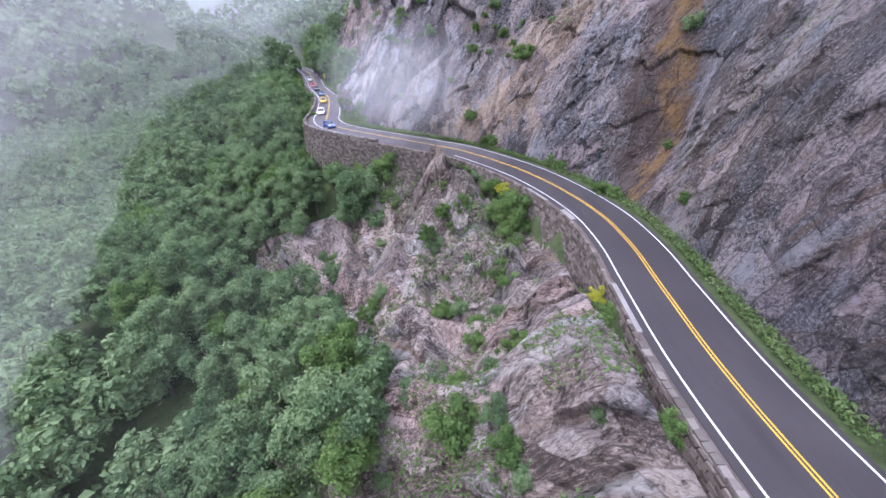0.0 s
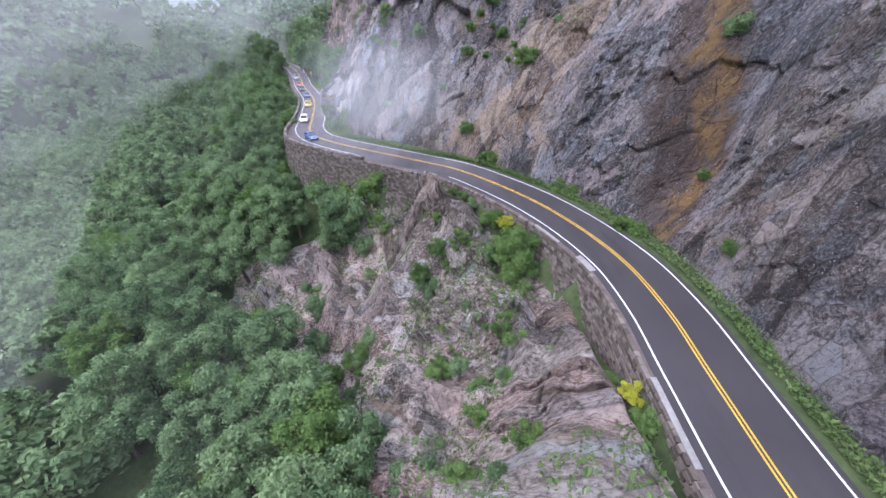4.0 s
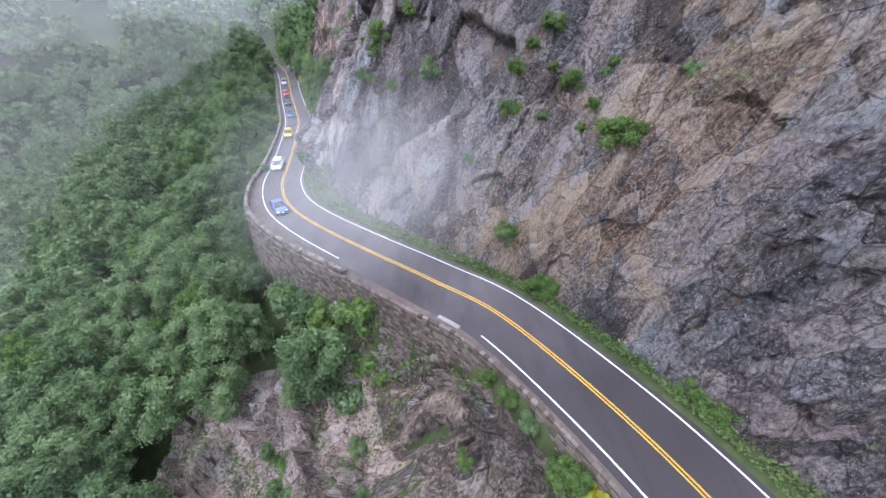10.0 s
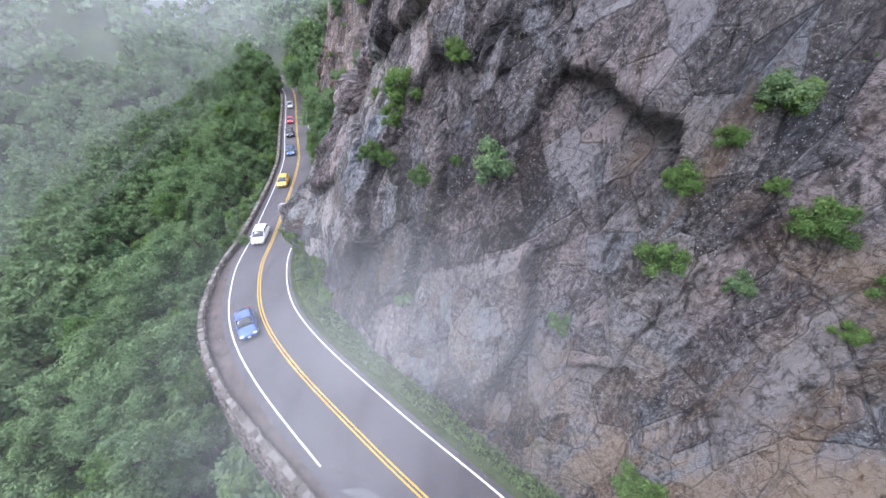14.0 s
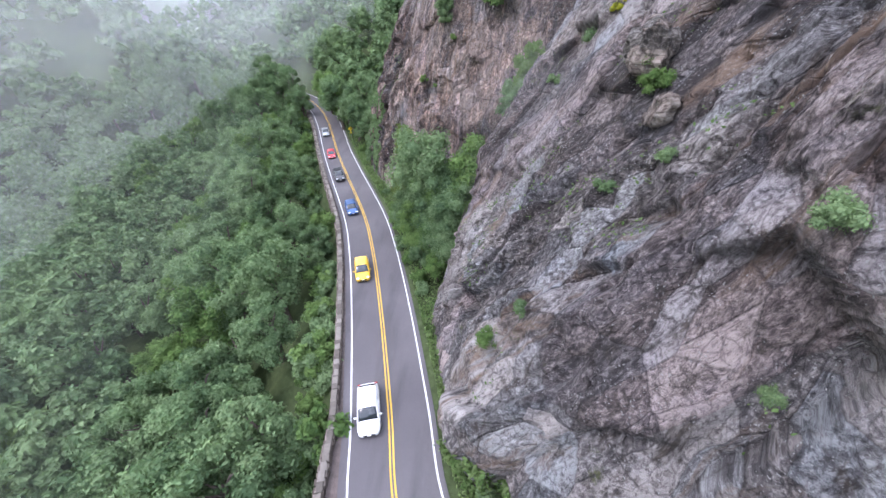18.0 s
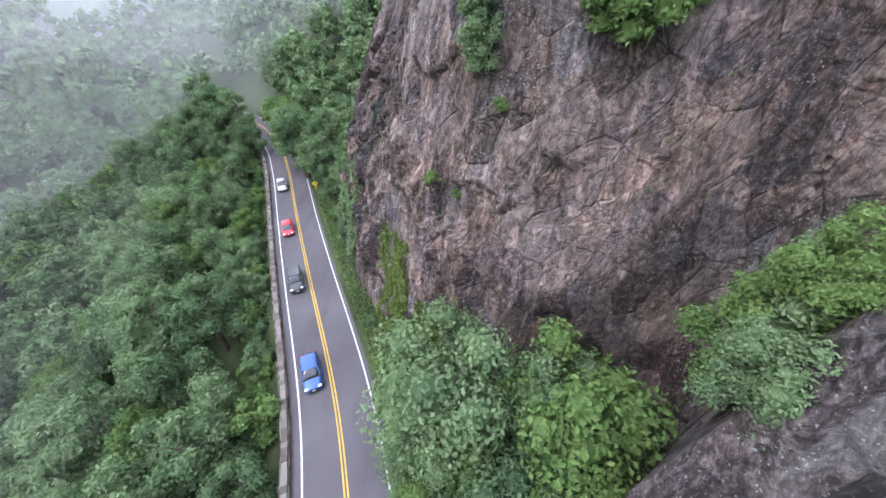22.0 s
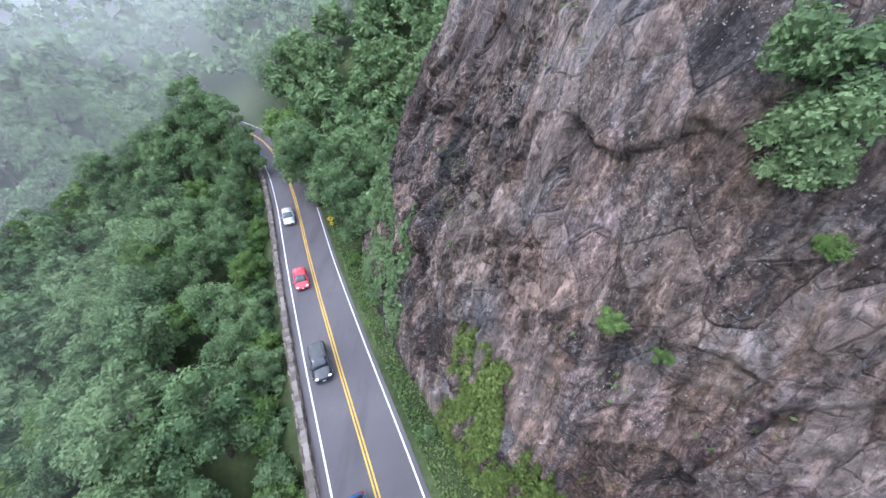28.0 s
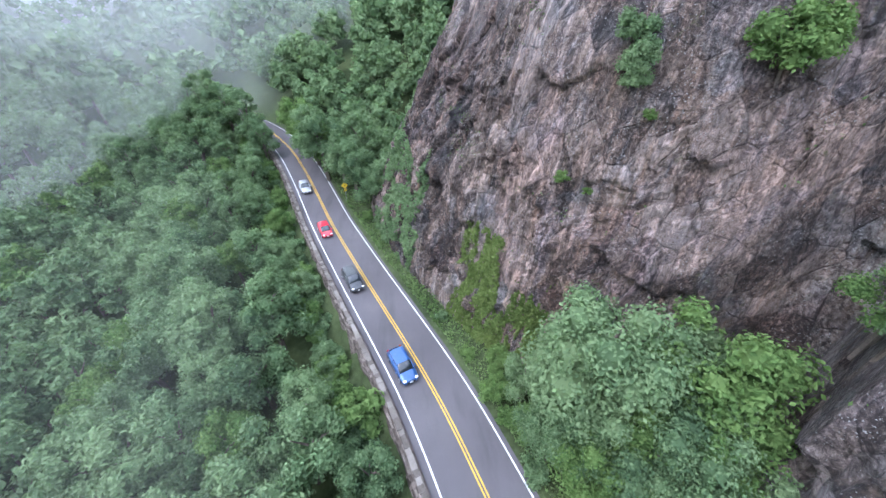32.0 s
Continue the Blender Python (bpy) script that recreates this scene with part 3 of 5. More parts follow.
def slabs(x, y, seed, lean):
    """Flat blocks that stand out by their own amounts and lean their own ways; and how near a joint is (0 in it)."""
    i0, j0 = np.floor(x), np.floor(y)
    f1, f2 = np.full(x.shape, 9.0), np.full(x.shape, 9.0)
    h, ex, ey = np.zeros(x.shape), np.zeros(x.shape), np.zeros(x.shape)
    for di in (-1, 0, 1):
        for dj in (-1, 0, 1):
            i, j = i0 + di, j0 + dj
            dx, dy = x - i - hash2(i, j, seed), y - j - hash2(i, j, seed + 1)
            d = np.abs(dx) + np.abs(dy) * 0.85
            near = d < f1
            f2 = np.where(near, f1, np.minimum(f2, d))
            f1 = np.where(near, d, f1)
            h = np.where(near, hash2(i, j, seed + 2), h)
            ex, ey = np.where(near, dx * (hash2(i, j, seed + 3) - 0.5), ex), np.where(near, dy * (hash2(i, j, seed + 4) - 0.6), ey)
    return h - 0.5 + lean * (ex + ey), ((f2 - f1) / 0.1).clip(0, 1)


def rock_relief(q, p, rugged):
    """Offset outwards on a rock face, q across and p along the grain in metres."""
    wq = q + 0.9 * fbm2(q * 0.2, p * 0.1, 2.0) + 0.25 * fbm2(q * 1.1, p * 0.5, 4.0)
    wp = p + 1.2 * fbm2(q * 0.2, p * 0.15, 6.0) + 0.3 * fbm2(q * 0.9, p * 0.9, 8.0)
    b1, e1 = slabs(wq / 5.2, wp / 7.5, 3.0, 2.0)
    b2, e2 = slabs(wq / 2.1, wp / 3.4, 13.0, 2.3)
    b3, e3 = slabs(wq / 0.95, wp / 1.5, 23.0, 2.2)
    b4, e4 = slabs(wq / 0.5, wp / 0.75, 33.0, 1.8)
    # some stretches broken into blocks, others left as smooth sheets
    torn = (0.5 + 1.6 * fbm2(q * 0.09, p * 0.07, 53.0)).clip(0.12, 1.1)
    return (rugged * (0.95 * b1 + 0.75 * b2 * torn) + 0.46 * b3 * torn + 0.22 * b4 * torn - 0.25 * (1 - e1) * rugged - 0.24 * (1 - e2) * torn - 0.09 * (1 - e3) * torn
            + 0.7 * rugged * fbm2(q * 0.1, p * 0.05, 31.0) + 0.1 * fbm2(q * 1.3, p * 0.6, 41.0, 4, 0.6))


CELL = 0.18
run = np.arange(s_of(-45), s_of(180), 0.1)
FACE = at_road(run, cliff_offset(run, np.full(len(run), 14.0)))[:, :2]
ALONG = np.r_[0, np.cumsum(np.hypot(*np.diff(FACE, axis=0).T))]
cs = np.interp(np.arange(0, ALONG[-1], CELL), ALONG, run)
ch = np.r_[-0.8, np.arange(0, 30, 0.18), np.linspace(30, 45, 40)]
ss, hh = np.meshgrid(cs, ch, indexing="ij")
cu = cliff_offset(ss, np.clip(hh, 0, 45))
base = at_road(ss, cu, hh)
flat = base.reshape(-1, 3)
amp = (0.2 + 0.8 * (np.clip(hh, 0, 45) / 4.0).clip(0, 1)).ravel()
# the grain leans along the road, less on the last face
LEAN = np.interp(flat[:, 1], [60, 110, 132], [0.3, 0.22, 0.05])
aa = np.interp(ss.ravel(), run, ALONG)
GQ, GP = (aa + hh.ravel() * LEAN) * 0.9, hh.ravel() * 0.95 - aa * 0.35
RUG = np.interp(flat[:, 1], [50, 66, 84, 96, 112, 130], [0.5, 0.8, 1.2, 1.35, 1.0, 0.75])
rel = rock_relief(GQ, GP, RUG).reshape(ss.shape)
rel[1:-1] = (rel[:-2] + 8 * rel[1:-1] + rel[2:]) / 10
rel[:, 1:-1] = (rel[:, :-2] + 8 * rel[:, 1:-1] + rel[:, 2:]) / 10
rel = rel.ravel() * amp
rx, ry = np.interp(ss, ARC, RIGHT[:, 0]).ravel(), np.interp(ss, ARC, RIGHT[:, 1]).ravel()
up = np.gradient(cu, axis=1) / np.maximum(np.gradient(hh, axis=1), 0.1)
norm_len = np.sqrt(1 + up.ravel() ** 2)
cliff_v = flat.copy()
cliff_v[:, 0] -= rx * rel / norm_len
cliff_v[:, 1] -= ry * rel / norm_len
cliff_v[:, 2] += up.ravel() * rel / norm_len
CLIFF_GRID = cliff_v.reshape(len(cs), len(ch), 3)
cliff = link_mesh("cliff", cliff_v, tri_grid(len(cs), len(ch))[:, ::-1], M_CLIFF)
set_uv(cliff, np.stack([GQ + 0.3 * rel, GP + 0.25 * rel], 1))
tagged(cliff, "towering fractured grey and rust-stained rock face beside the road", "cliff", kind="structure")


# ---- plants ----
def lobe_cloud(rng, rx, rz, lobes):
    """Centres and radii of the uneven leafy masses of a crown."""
    out = [(rng.uniform(-0.15, 0.15) * rx, rng.uniform(-0.15, 0.15) * rx, -0.1 * rz, 0.42 * rx)]
    lean = rng.uniform(0, 6.283)
    for k in range(lobes):
        a = 2.4 * k + rng.uniform(-0.6, 0.6)
        h = -0.6 + 1.5 * (k + rng.uniform(0, 1)) / lobes
        reach = math.sqrt(max(0.06, 1 - (max(0.0, h) / 1.02) ** 2 - 0.35 * min(0.0, h) ** 2)) * rng.uniform(0.45, 0.86)
        reach *= 1 + 0.22 * math.cos(a - lean)
        size = rng.uniform(0.2, 0.4) * (1.0 - 0.25 * max(0.0, h))
        out.append((reach * rx * math.cos(a), reach * rx * math.sin(a), h * rz, size * rx))
    return np.array(out)


ICO = bmesh.new()
bmesh.ops.create_icosphere(ICO, subdivisions=1, radius=1)
ICO_V = np.array([v.co[:] for v in ICO.verts])
ICO_F = np.array([[v.index for v in f.verts] for f in ICO.faces])
ICO.free()


def crown(seed, rx, rz, lobes, leaves, leaf, low=-0.55):
    """Leaf kites over lumpy masses: vertices, quads, and the triangles of the dark masses inside, as quads with a doubled corner left out."""
    rng = random.Random(seed)
    cl = lobe_cloud(rng, rx, rz, lobes)
    g = np.random.RandomState(seed)
    quads = []
    w = cl[:, 3] ** 2
    pick = g.choice(len(cl), size=leaves * 3, p=w / w.sum())
    d = g.normal(size=(leaves * 3, 3))
    d /= np.linalg.norm(d, axis=1)[:, None]
    p = cl[pick, :3] + d * cl[pick, 3:4] * (0.8 + 0.62 * g.uniform(0, 1, (leaves * 3, 1)) ** 2.2)
    inside = (np.linalg.norm(p[:, None] - cl[None, :, :3], axis=2) < cl[None, :, 3] * 0.84).any(1)
    keep = ~inside & (d[:, 2] > low)
    p, d = p[keep][:leaves], d[keep][:leaves]
    n = d * 0.75 + g.normal(size=p.shape) * 0.42 + np.array([0, 0, 0.35])
    n /= np.linalg.norm(n, axis=1)[:, None]
    t = np.cross(n, g.normal(size=p.shape))
    t /= np.linalg.norm(t, axis=1)[:, None]
    b = np.cross(n, t)
    size = leaf * g.uniform(0.55, 1.25, (len(p), 1))
    v = np.stack([p - t * size * 0.62, p + b * size * 0.42 + n * 0.06 * size, p + t * size * 0.75 - n * size * 0.16, p - b * size * 0.42 + n * 0.06 * size], 1)
    v = v.reshape(-1, 3)
    q = np.arange(len(v)).reshape(-1, 4)
    cv, cq = [], []
    for k, (x, y, z, r) in enumerate(cl):
        lump = ICO_V * (0.8 * r) * g.uniform(0.85, 1.1, (len(ICO_V), 1)) + (x, y, z)
        cv.append(lump)
        cq.append(ICO_F + len(ICO_V) * k)
    return v, q, np.concatenate(cv), np.concatenate(cq)


def tri_of(v, q, cv, cq):
    """One triangle soup of leaves and masses."""
    t = np.concatenate([q[:, [0, 1, 2]], q[:, [0, 2, 3]], cq + len(v)])
    return np.concatenate([v, cv]), t


def limb(path, radii, sides=6):
    """A tapered tube through places."""
    v, f = [], []
    for k, (p, r) in enumerate(zip(path, radii)):
        p = Vector(p)
        d = (Vector(path[min(k + 1, len(path) - 1)]) - Vector(path[max(k - 1, 0)])).normalized()
        a = d.orthogonal().normalized()
        b = d.cross(a)
        for i in range(sides):
            w = 2 * math.pi * i / sides
            v.append(p + (a * math.cos(w) + b * math.sin(w)) * r)
    for k in range(len(path) - 1):
        for i in range(sides):
            j = (i + 1) % sides
            f.append((k * sides + i, k * sides + j, (k + 1) * sides + j, (k + 1) * sides + i))
    return [tuple(x) for x in v], f


def join(chunks):
    v, f = [], []
    for cv, cf in chunks:
        n0 = len(v)
        v += cv
        f += [tuple(i + n0 for i in q) for q in cf]
    return v, f


def tree_kind(seed, height, rx, rz, leaves, leaf, material, label, category="tree", lobes=13, bush=False):
    """A tree at the origin: trunk with limbs, and a leafy crown."""
    rng = random.Random(seed)
    root = thing("bush" if bush else "tree", Matrix.Identity(4), label, category)
    top = height - rz * 0.9
    lean = (rng.uniform(-0.4, 0.4), rng.uniform(-0.4, 0.4))
    r0 = 0.035 * height if not bush else 0.06
    trunk = [(0, 0, -0.8), (lean[0] * 0.3, lean[1] * 0.3, top * 0.5), (lean[0], lean[1], top), (lean[0] * 1.1, lean[1] * 1.1, height - rz * 0.7)]
    chunks = [limb(trunk, [r0, r0 * 0.75, r0 * 0.5, r0 * 0.15], 7)]
    for k in range(5 if not bush else 4):
        a = 6.283 * k / 5 + rng.uniform(-0.4, 0.4)
        z0 = top * rng.uniform(0.6, 1.0)
        ln = rx * rng.uniform(0.35, 0.65)
        mid = (math.cos(a) * ln * 0.5 + lean[0], math.sin(a) * ln * 0.5 + lean[1], z0 + rz * 0.3)
        end = (math.cos(a) * ln + lean[0], math.sin(a) * ln + lean[1], z0 + rz * rng.uniform(0.35, 0.75))
        chunks.append(limb([(lean[0] * 0.8, lean[1] * 0.8, z0), mid, end], [r0 * 0.42, r0 * 0.28, r0 * 0.08], 5))
    v, f = join(chunks)
    link_mesh("trunk" if not bush else "stems", v, f, M_BARK, root)
    cvv, ctt = tri_of(*crown(seed, rx, rz, lobes, leaves, leaf))
    cvv = cvv + (lean[0], lean[1], height - rz)
    link_mesh("crown" if not bush else "leaves", cvv, ctt, material, root)
    return root


TREES = [tree_kind(11, 11.5, 3.9, 4.3, 950, 0.62, M_LEAF, "broad deciduous forest tree with dense green crown"),
         tree_kind(12, 10.0, 3.4, 3.6, 880, 0.6, M_LEAF, "rounded green deciduous tree on the steep slope"),
         tree_kind(13, 12.5, 3.3, 5.0, 920, 0.62, M_LEAF, "tall narrow green tree among the forest"),
         tree_kind(14, 9.0, 4.2, 3.2, 950, 0.62, M_LEAF, "wide spreading green tree on the slope"),
         tree_kind(15, 10.5, 3.7, 4.0, 920, 0.6, M_BRIGHT, "light green leafy tree below the road")]
FINE = [tree_kind(31, 11.5, 3.9, 4.3, 4400, 0.3, M_LEAF, "dense green deciduous tree close to the road", lobes=17),
        tree_kind(32, 10.0, 3.4, 3.6, 3900, 0.29, M_LEAF, "rounded green tree beside the stone parapet", lobes=16),
        tree_kind(33, 12.5, 3.3, 5.0, 4000, 0.3, M_LEAF, "tall slender green tree with open branches", lobes=18),
        tree_kind(34, 10.5, 3.5, 3.9, 4200, 0.29, M_BRIGHT, "light green leafy tree with layered boughs", lobes=17)]
CLOSE = [tree_kind(61, 8.0, 2.5, 2.9, 7500, 0.16, M_BRIGHT, "young light green tree standing by the rock spur", lobes=18),
         tree_kind(62, 7.0, 2.2, 2.6, 6500, 0.15, M_LEAF, "slender green tree rooted beside the rock spur", lobes=18)]
NEAR = [tree_kind(71, 11.0, 3.6, 4.2, 11500, 0.17, M_LEAF, "dense green tree filling the gap between the rock faces", lobes=20),
        tree_kind(72, 10.0, 3.3, 4.0, 9500, 0.18, M_BRIGHT, "fresh green leafy tree standing against the rock", lobes=20)]
BUSHES = [tree_kind(21, 1.9, 1.25, 0.95, 850, 0.2, M_BRIGHT, "bright green leafy bush rooted in the rock", "bush", 7, True),
          tree_kind(22, 1.5, 1.1, 0.75, 800, 0.19, M_LEAF, "dark green bush on a rock ledge", "bush", 6, True),
          tree_kind(23, 2.6, 1.5, 1.3, 1100, 0.21, M_BRIGHT, "upright green shrub beside the rock", "bush", 8, True),
          tree_kind(24, 1.6, 0.8, 0.8, 700, 0.15, M_YELLOW, "yellow-green bush at the road's edge", "bush", 6, True)]
LEDGE = [tree_kind(81, 1.9, 1.25, 0.95, 2300, 0.115, M_BRIGHT, "bright green leafy bush rooted in the rock", "bush", 11, True),
         tree_kind(82, 1.5, 1.1, 0.75, 2000, 0.11, M_LEAF, "dark green bush on a rock ledge", "bush", 10, True),
         tree_kind(83, 2.6, 1.5, 1.3, 2600, 0.12, M_BRIGHT, "upright green shrub beside the rock", "bush", 12, True),
         tree_kind(84, 1.6, 0.8, 0.8, 1200, 0.11, M_YELLOW, "yellow-green bush on the cliff", "bush", 8, True)]
used = set()


def put(kinds, k, x, y, z, scale=1.0, turn=0.0, tilt=(0, 0), group=""):
    m = pose(x, y, z, tilt[0], tilt[1], turn)
    ob = kinds[k]
    key = (id(kinds), k)
    if key in used:
        ob = copy_thing(ob, m)
    else:
        used.add(key)
        ob.matrix_world = m
    ob.scale = (scale, scale, scale)
    if group:
        ob["group"] = group
    return ob


rng = random.Random(5)
# rocky slope under the first part of the road, where only shrubs grow
def bare(x, y, d):
    return y < 61 and d > -27 and y > -12


spots = []
for gy_ in np.arange(-14, 214, 5.4):
    for gx_ in np.arange(-128, 20, 5.4):
        x, y = gx_ + rng.uniform(-1.9, 1.9), gy_ + rng.uniform(-1.9, 1.9)
        spots.append((x, y))
sp_s, sp_d = road_near(np.array(spots))
for (x, y), s, d in zip(spots, sp_s, sp_d):
    if d > -6.6 or d < -50 or bare(x, y, d):
        continue
    if 58 < y < 80 and d > -12:
        continue
    small = 0.62 if d > -8.5 else (0.8 if d > -11.5 else (0.92 if d > -16 else 1.0))
    near = (y > 78 and d > -32) or y < 78
    k = rng.choice([0, 1, 2, 3, 0, 1]) if near else rng.choice([0, 1, 2, 3, 0, 1, 4])
    put(FINE if near else TREES, k, x, y, ground_z(x, y) - (1.6 if d > -11.5 else 0.2), small * rng.uniform(0.82, 1.12), rng.uniform(0, 360), (rng.uniform(-4, 4), rng.uniform(-4, 4)), "forest trees below the road")


# ---- far woods, one canopy ----
def woods(name, places, protos, material, label):
    vs, fs, n0 = [], [], 0
    for x, y, z, sc, turn, k in places:
        v, t = protos[k]
        c, s_ = math.cos(turn), math.sin(turn)
        w = v @ np.array([[c, s_, 0], [-s_, c, 0], [0, 0, 1]]) * sc + (x, y, z)
        vs.append(w)
        fs.append(t + n0)
        n0 += len(v)
    ob = link_mesh(name, np.concatenate(vs), np.concatenate(fs), material)
    return tagged(ob, label, "forest", kind="stuff")


MIDP = [tri_of(*crown(40 + k, 4.0, 3.8, 12, 620, 0.68, -0.3)) for k in range(5)]
FARP = [tri_of(*crown(50 + k, 4.6, 3.8, 7, 80, 1.9, -0.1)) for k in range(5)]
places_mid, places_far = [], []
rng = random.Random(9)
cand = []
y = -60.0
while y < 520:
    x = -400.0
    gap = 6.6 if y < 230 else 8.5
    while x < 160:
        g = gap if x > -200 else 8.5
        cand.append((x + rng.uniform(-2.4, 2.4), y + rng.uniform(-2.4, 2.4)))
        x += g
    y += gap
cand = np.array(cand)
sp_s, sp_d = road_near(cand)
for (x, y), s, d in zip(cand, sp_s, sp_d):
    dist = math.hypot(x + 45, y - 130)
    right_wood = s > s_of(166) and d > 8
    if y < -12 or math.hypot(x + 30, (y - 120) / 1.15) > 332:
        continue
    if not (right_wood or d < -48 or (y > 211 and d < -8) or y > 234):
        continue
    if abs(d) < 7.5 and y < 232:
        continue
    z = ground_z(x, y) + 5.6
    item = (x, y, z + rng.uniform(-1.0, 2.0), rng.uniform(0.85, 1.25), rng.uniform(0, 6.28), rng.randrange(5))
    (places_mid if dist < 112 else places_far).append(item)
woods("woods", places_mid, MIDP, M_LEAF, "dense green deciduous forest canopy on the mountainside")
woods("distant_woods", places_far, FARP, M_LEAF, "hazy green forest covering the far slopes")


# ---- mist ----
# see-through white surface shader in place of real fog; both sides scatter, so it brightens
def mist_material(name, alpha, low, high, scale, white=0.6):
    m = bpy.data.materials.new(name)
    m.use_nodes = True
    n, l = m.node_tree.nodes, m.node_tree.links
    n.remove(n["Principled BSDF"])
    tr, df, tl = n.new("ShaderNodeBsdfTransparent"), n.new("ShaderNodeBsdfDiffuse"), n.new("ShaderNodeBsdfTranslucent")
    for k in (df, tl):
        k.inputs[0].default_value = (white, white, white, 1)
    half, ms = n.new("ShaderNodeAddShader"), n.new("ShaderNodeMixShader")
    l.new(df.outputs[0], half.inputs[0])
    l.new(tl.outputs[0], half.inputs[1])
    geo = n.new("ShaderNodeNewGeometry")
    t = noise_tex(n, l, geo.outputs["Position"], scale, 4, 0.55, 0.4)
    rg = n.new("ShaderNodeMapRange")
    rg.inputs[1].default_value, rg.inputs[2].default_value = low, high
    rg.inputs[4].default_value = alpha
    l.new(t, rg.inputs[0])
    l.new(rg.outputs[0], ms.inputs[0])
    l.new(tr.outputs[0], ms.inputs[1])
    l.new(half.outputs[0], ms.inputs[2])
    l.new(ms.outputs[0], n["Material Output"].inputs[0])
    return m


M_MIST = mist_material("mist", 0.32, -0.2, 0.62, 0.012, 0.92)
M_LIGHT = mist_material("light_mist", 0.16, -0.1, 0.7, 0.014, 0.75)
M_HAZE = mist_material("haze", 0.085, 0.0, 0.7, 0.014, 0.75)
M_THIN = mist_material("thin_mist", 0.1, 0.0, 0.7, 0.02, 0.75)


def mist_bank(pts, material, label):
    """A standing white translucent sheet over a line in plan, imitating drifting mist."""
    zs = np.linspace(-75, 190, 14)
    v = np.array([[x, y, z] for x, y in pts for z in zs])
    ob = link_mesh("mist_bank", v, tri_grid(len(pts), len(zs)), material, smooth=True)
    return tagged(ob, label, "mist", "valley mist", "stuff")


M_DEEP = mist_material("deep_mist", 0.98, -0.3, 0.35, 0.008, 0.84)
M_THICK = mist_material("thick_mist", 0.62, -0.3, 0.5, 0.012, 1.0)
# nested sheets, denser outward, imitate haze that whitens with distance
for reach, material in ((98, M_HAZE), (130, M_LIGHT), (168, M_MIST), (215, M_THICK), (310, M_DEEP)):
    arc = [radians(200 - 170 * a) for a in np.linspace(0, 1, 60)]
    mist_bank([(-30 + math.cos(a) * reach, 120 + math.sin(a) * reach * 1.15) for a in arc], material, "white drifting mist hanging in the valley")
VEIL = [(-36, -90), (-40, -50), (-50, 10), (-72, 66), (-98, 108), (-112, 150), (-106, 195), (-70, 230), (-20, 240), (40, 244), (60, 244)]
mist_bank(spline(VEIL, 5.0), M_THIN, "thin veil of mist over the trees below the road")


def plume(points, z0, z1, alpha, label, seed=0.0):
    """A white translucent sheet imitating a plume of mist over a line in plan: thick in its middle, gone at its sides,
    foot and top.
    """
    m = mist_material("plume_mist", alpha, -0.1, 0.7, 0.045, 0.56)
    n, l = m.node_tree.nodes, m.node_tree.links
    tc, sep = n.new("ShaderNodeTexCoord"), n.new("ShaderNodeSeparateXYZ")
    l.new(tc.outputs["UV"], sep.inputs[0])
    ms = [k for k in n if k.bl_idname == "ShaderNodeMixShader"][0]
    l.new(calc(n, l, "MULTIPLY", ms.inputs[0].links[0].from_socket, sep.outputs[0]), ms.inputs[0])
    line = spline(points, 1.0)
    z = np.linspace(z0, z1, 30)
    U, V = np.meshgrid(np.linspace(-1, 1, len(line)), np.linspace(-1, 1, 30), indexing="ij")
    v = np.concatenate([np.repeat(line[:, None], 30, 1), np.broadcast_to(z[None, :, None], (len(line), 30, 1))], 2)
    sway = fbm2(U * 3 + seed, V * 2, 81.0 + seed)
    v[..., 1] += 2.5 * sway
    thick = (1 - np.hypot(U, V * 0.75) + 0.12 * sway).clip(0, 1) * ((1 - np.abs(U)) * 4).clip(0, 1) * ((1 - np.abs(V)) * 1.6).clip(0, 1)
    thick = thick * thick * (3 - 2 * thick)
    ob = link_mesh("mist_plume", v.reshape(-1, 3), tri_grid(len(line), 30), m, smooth=True)
    set_uv(ob, np.stack([thick.ravel(), 0 * thick.ravel()], 1))
    return tagged(ob, label, "mist", "valley mist", "stuff")


# three overlapping sheets whiten the bend, one more the recess, as haze would
for k, (shift, alpha) in enumerate(((-4, 0.2), (1, 0.24), (6, 0.24))):
    plume([(-32, 60 + shift), (-23, 64 + shift), (-15, 67 + shift), (-8, 68 + shift), (0, 67.5 + shift), (8, 65.5 + shift), (16, 62 + shift)], -1.5, 23.5, alpha, "white plume of mist rising over the bend", 2.0 * k)
plume([(-28.5, 116), (-26, 117), (-21, 118.5), (-15, 120), (-9, 121), (-4, 122)], -2, 33, 0.12, "thin haze hanging in the recess between the rock faces", 5.0)


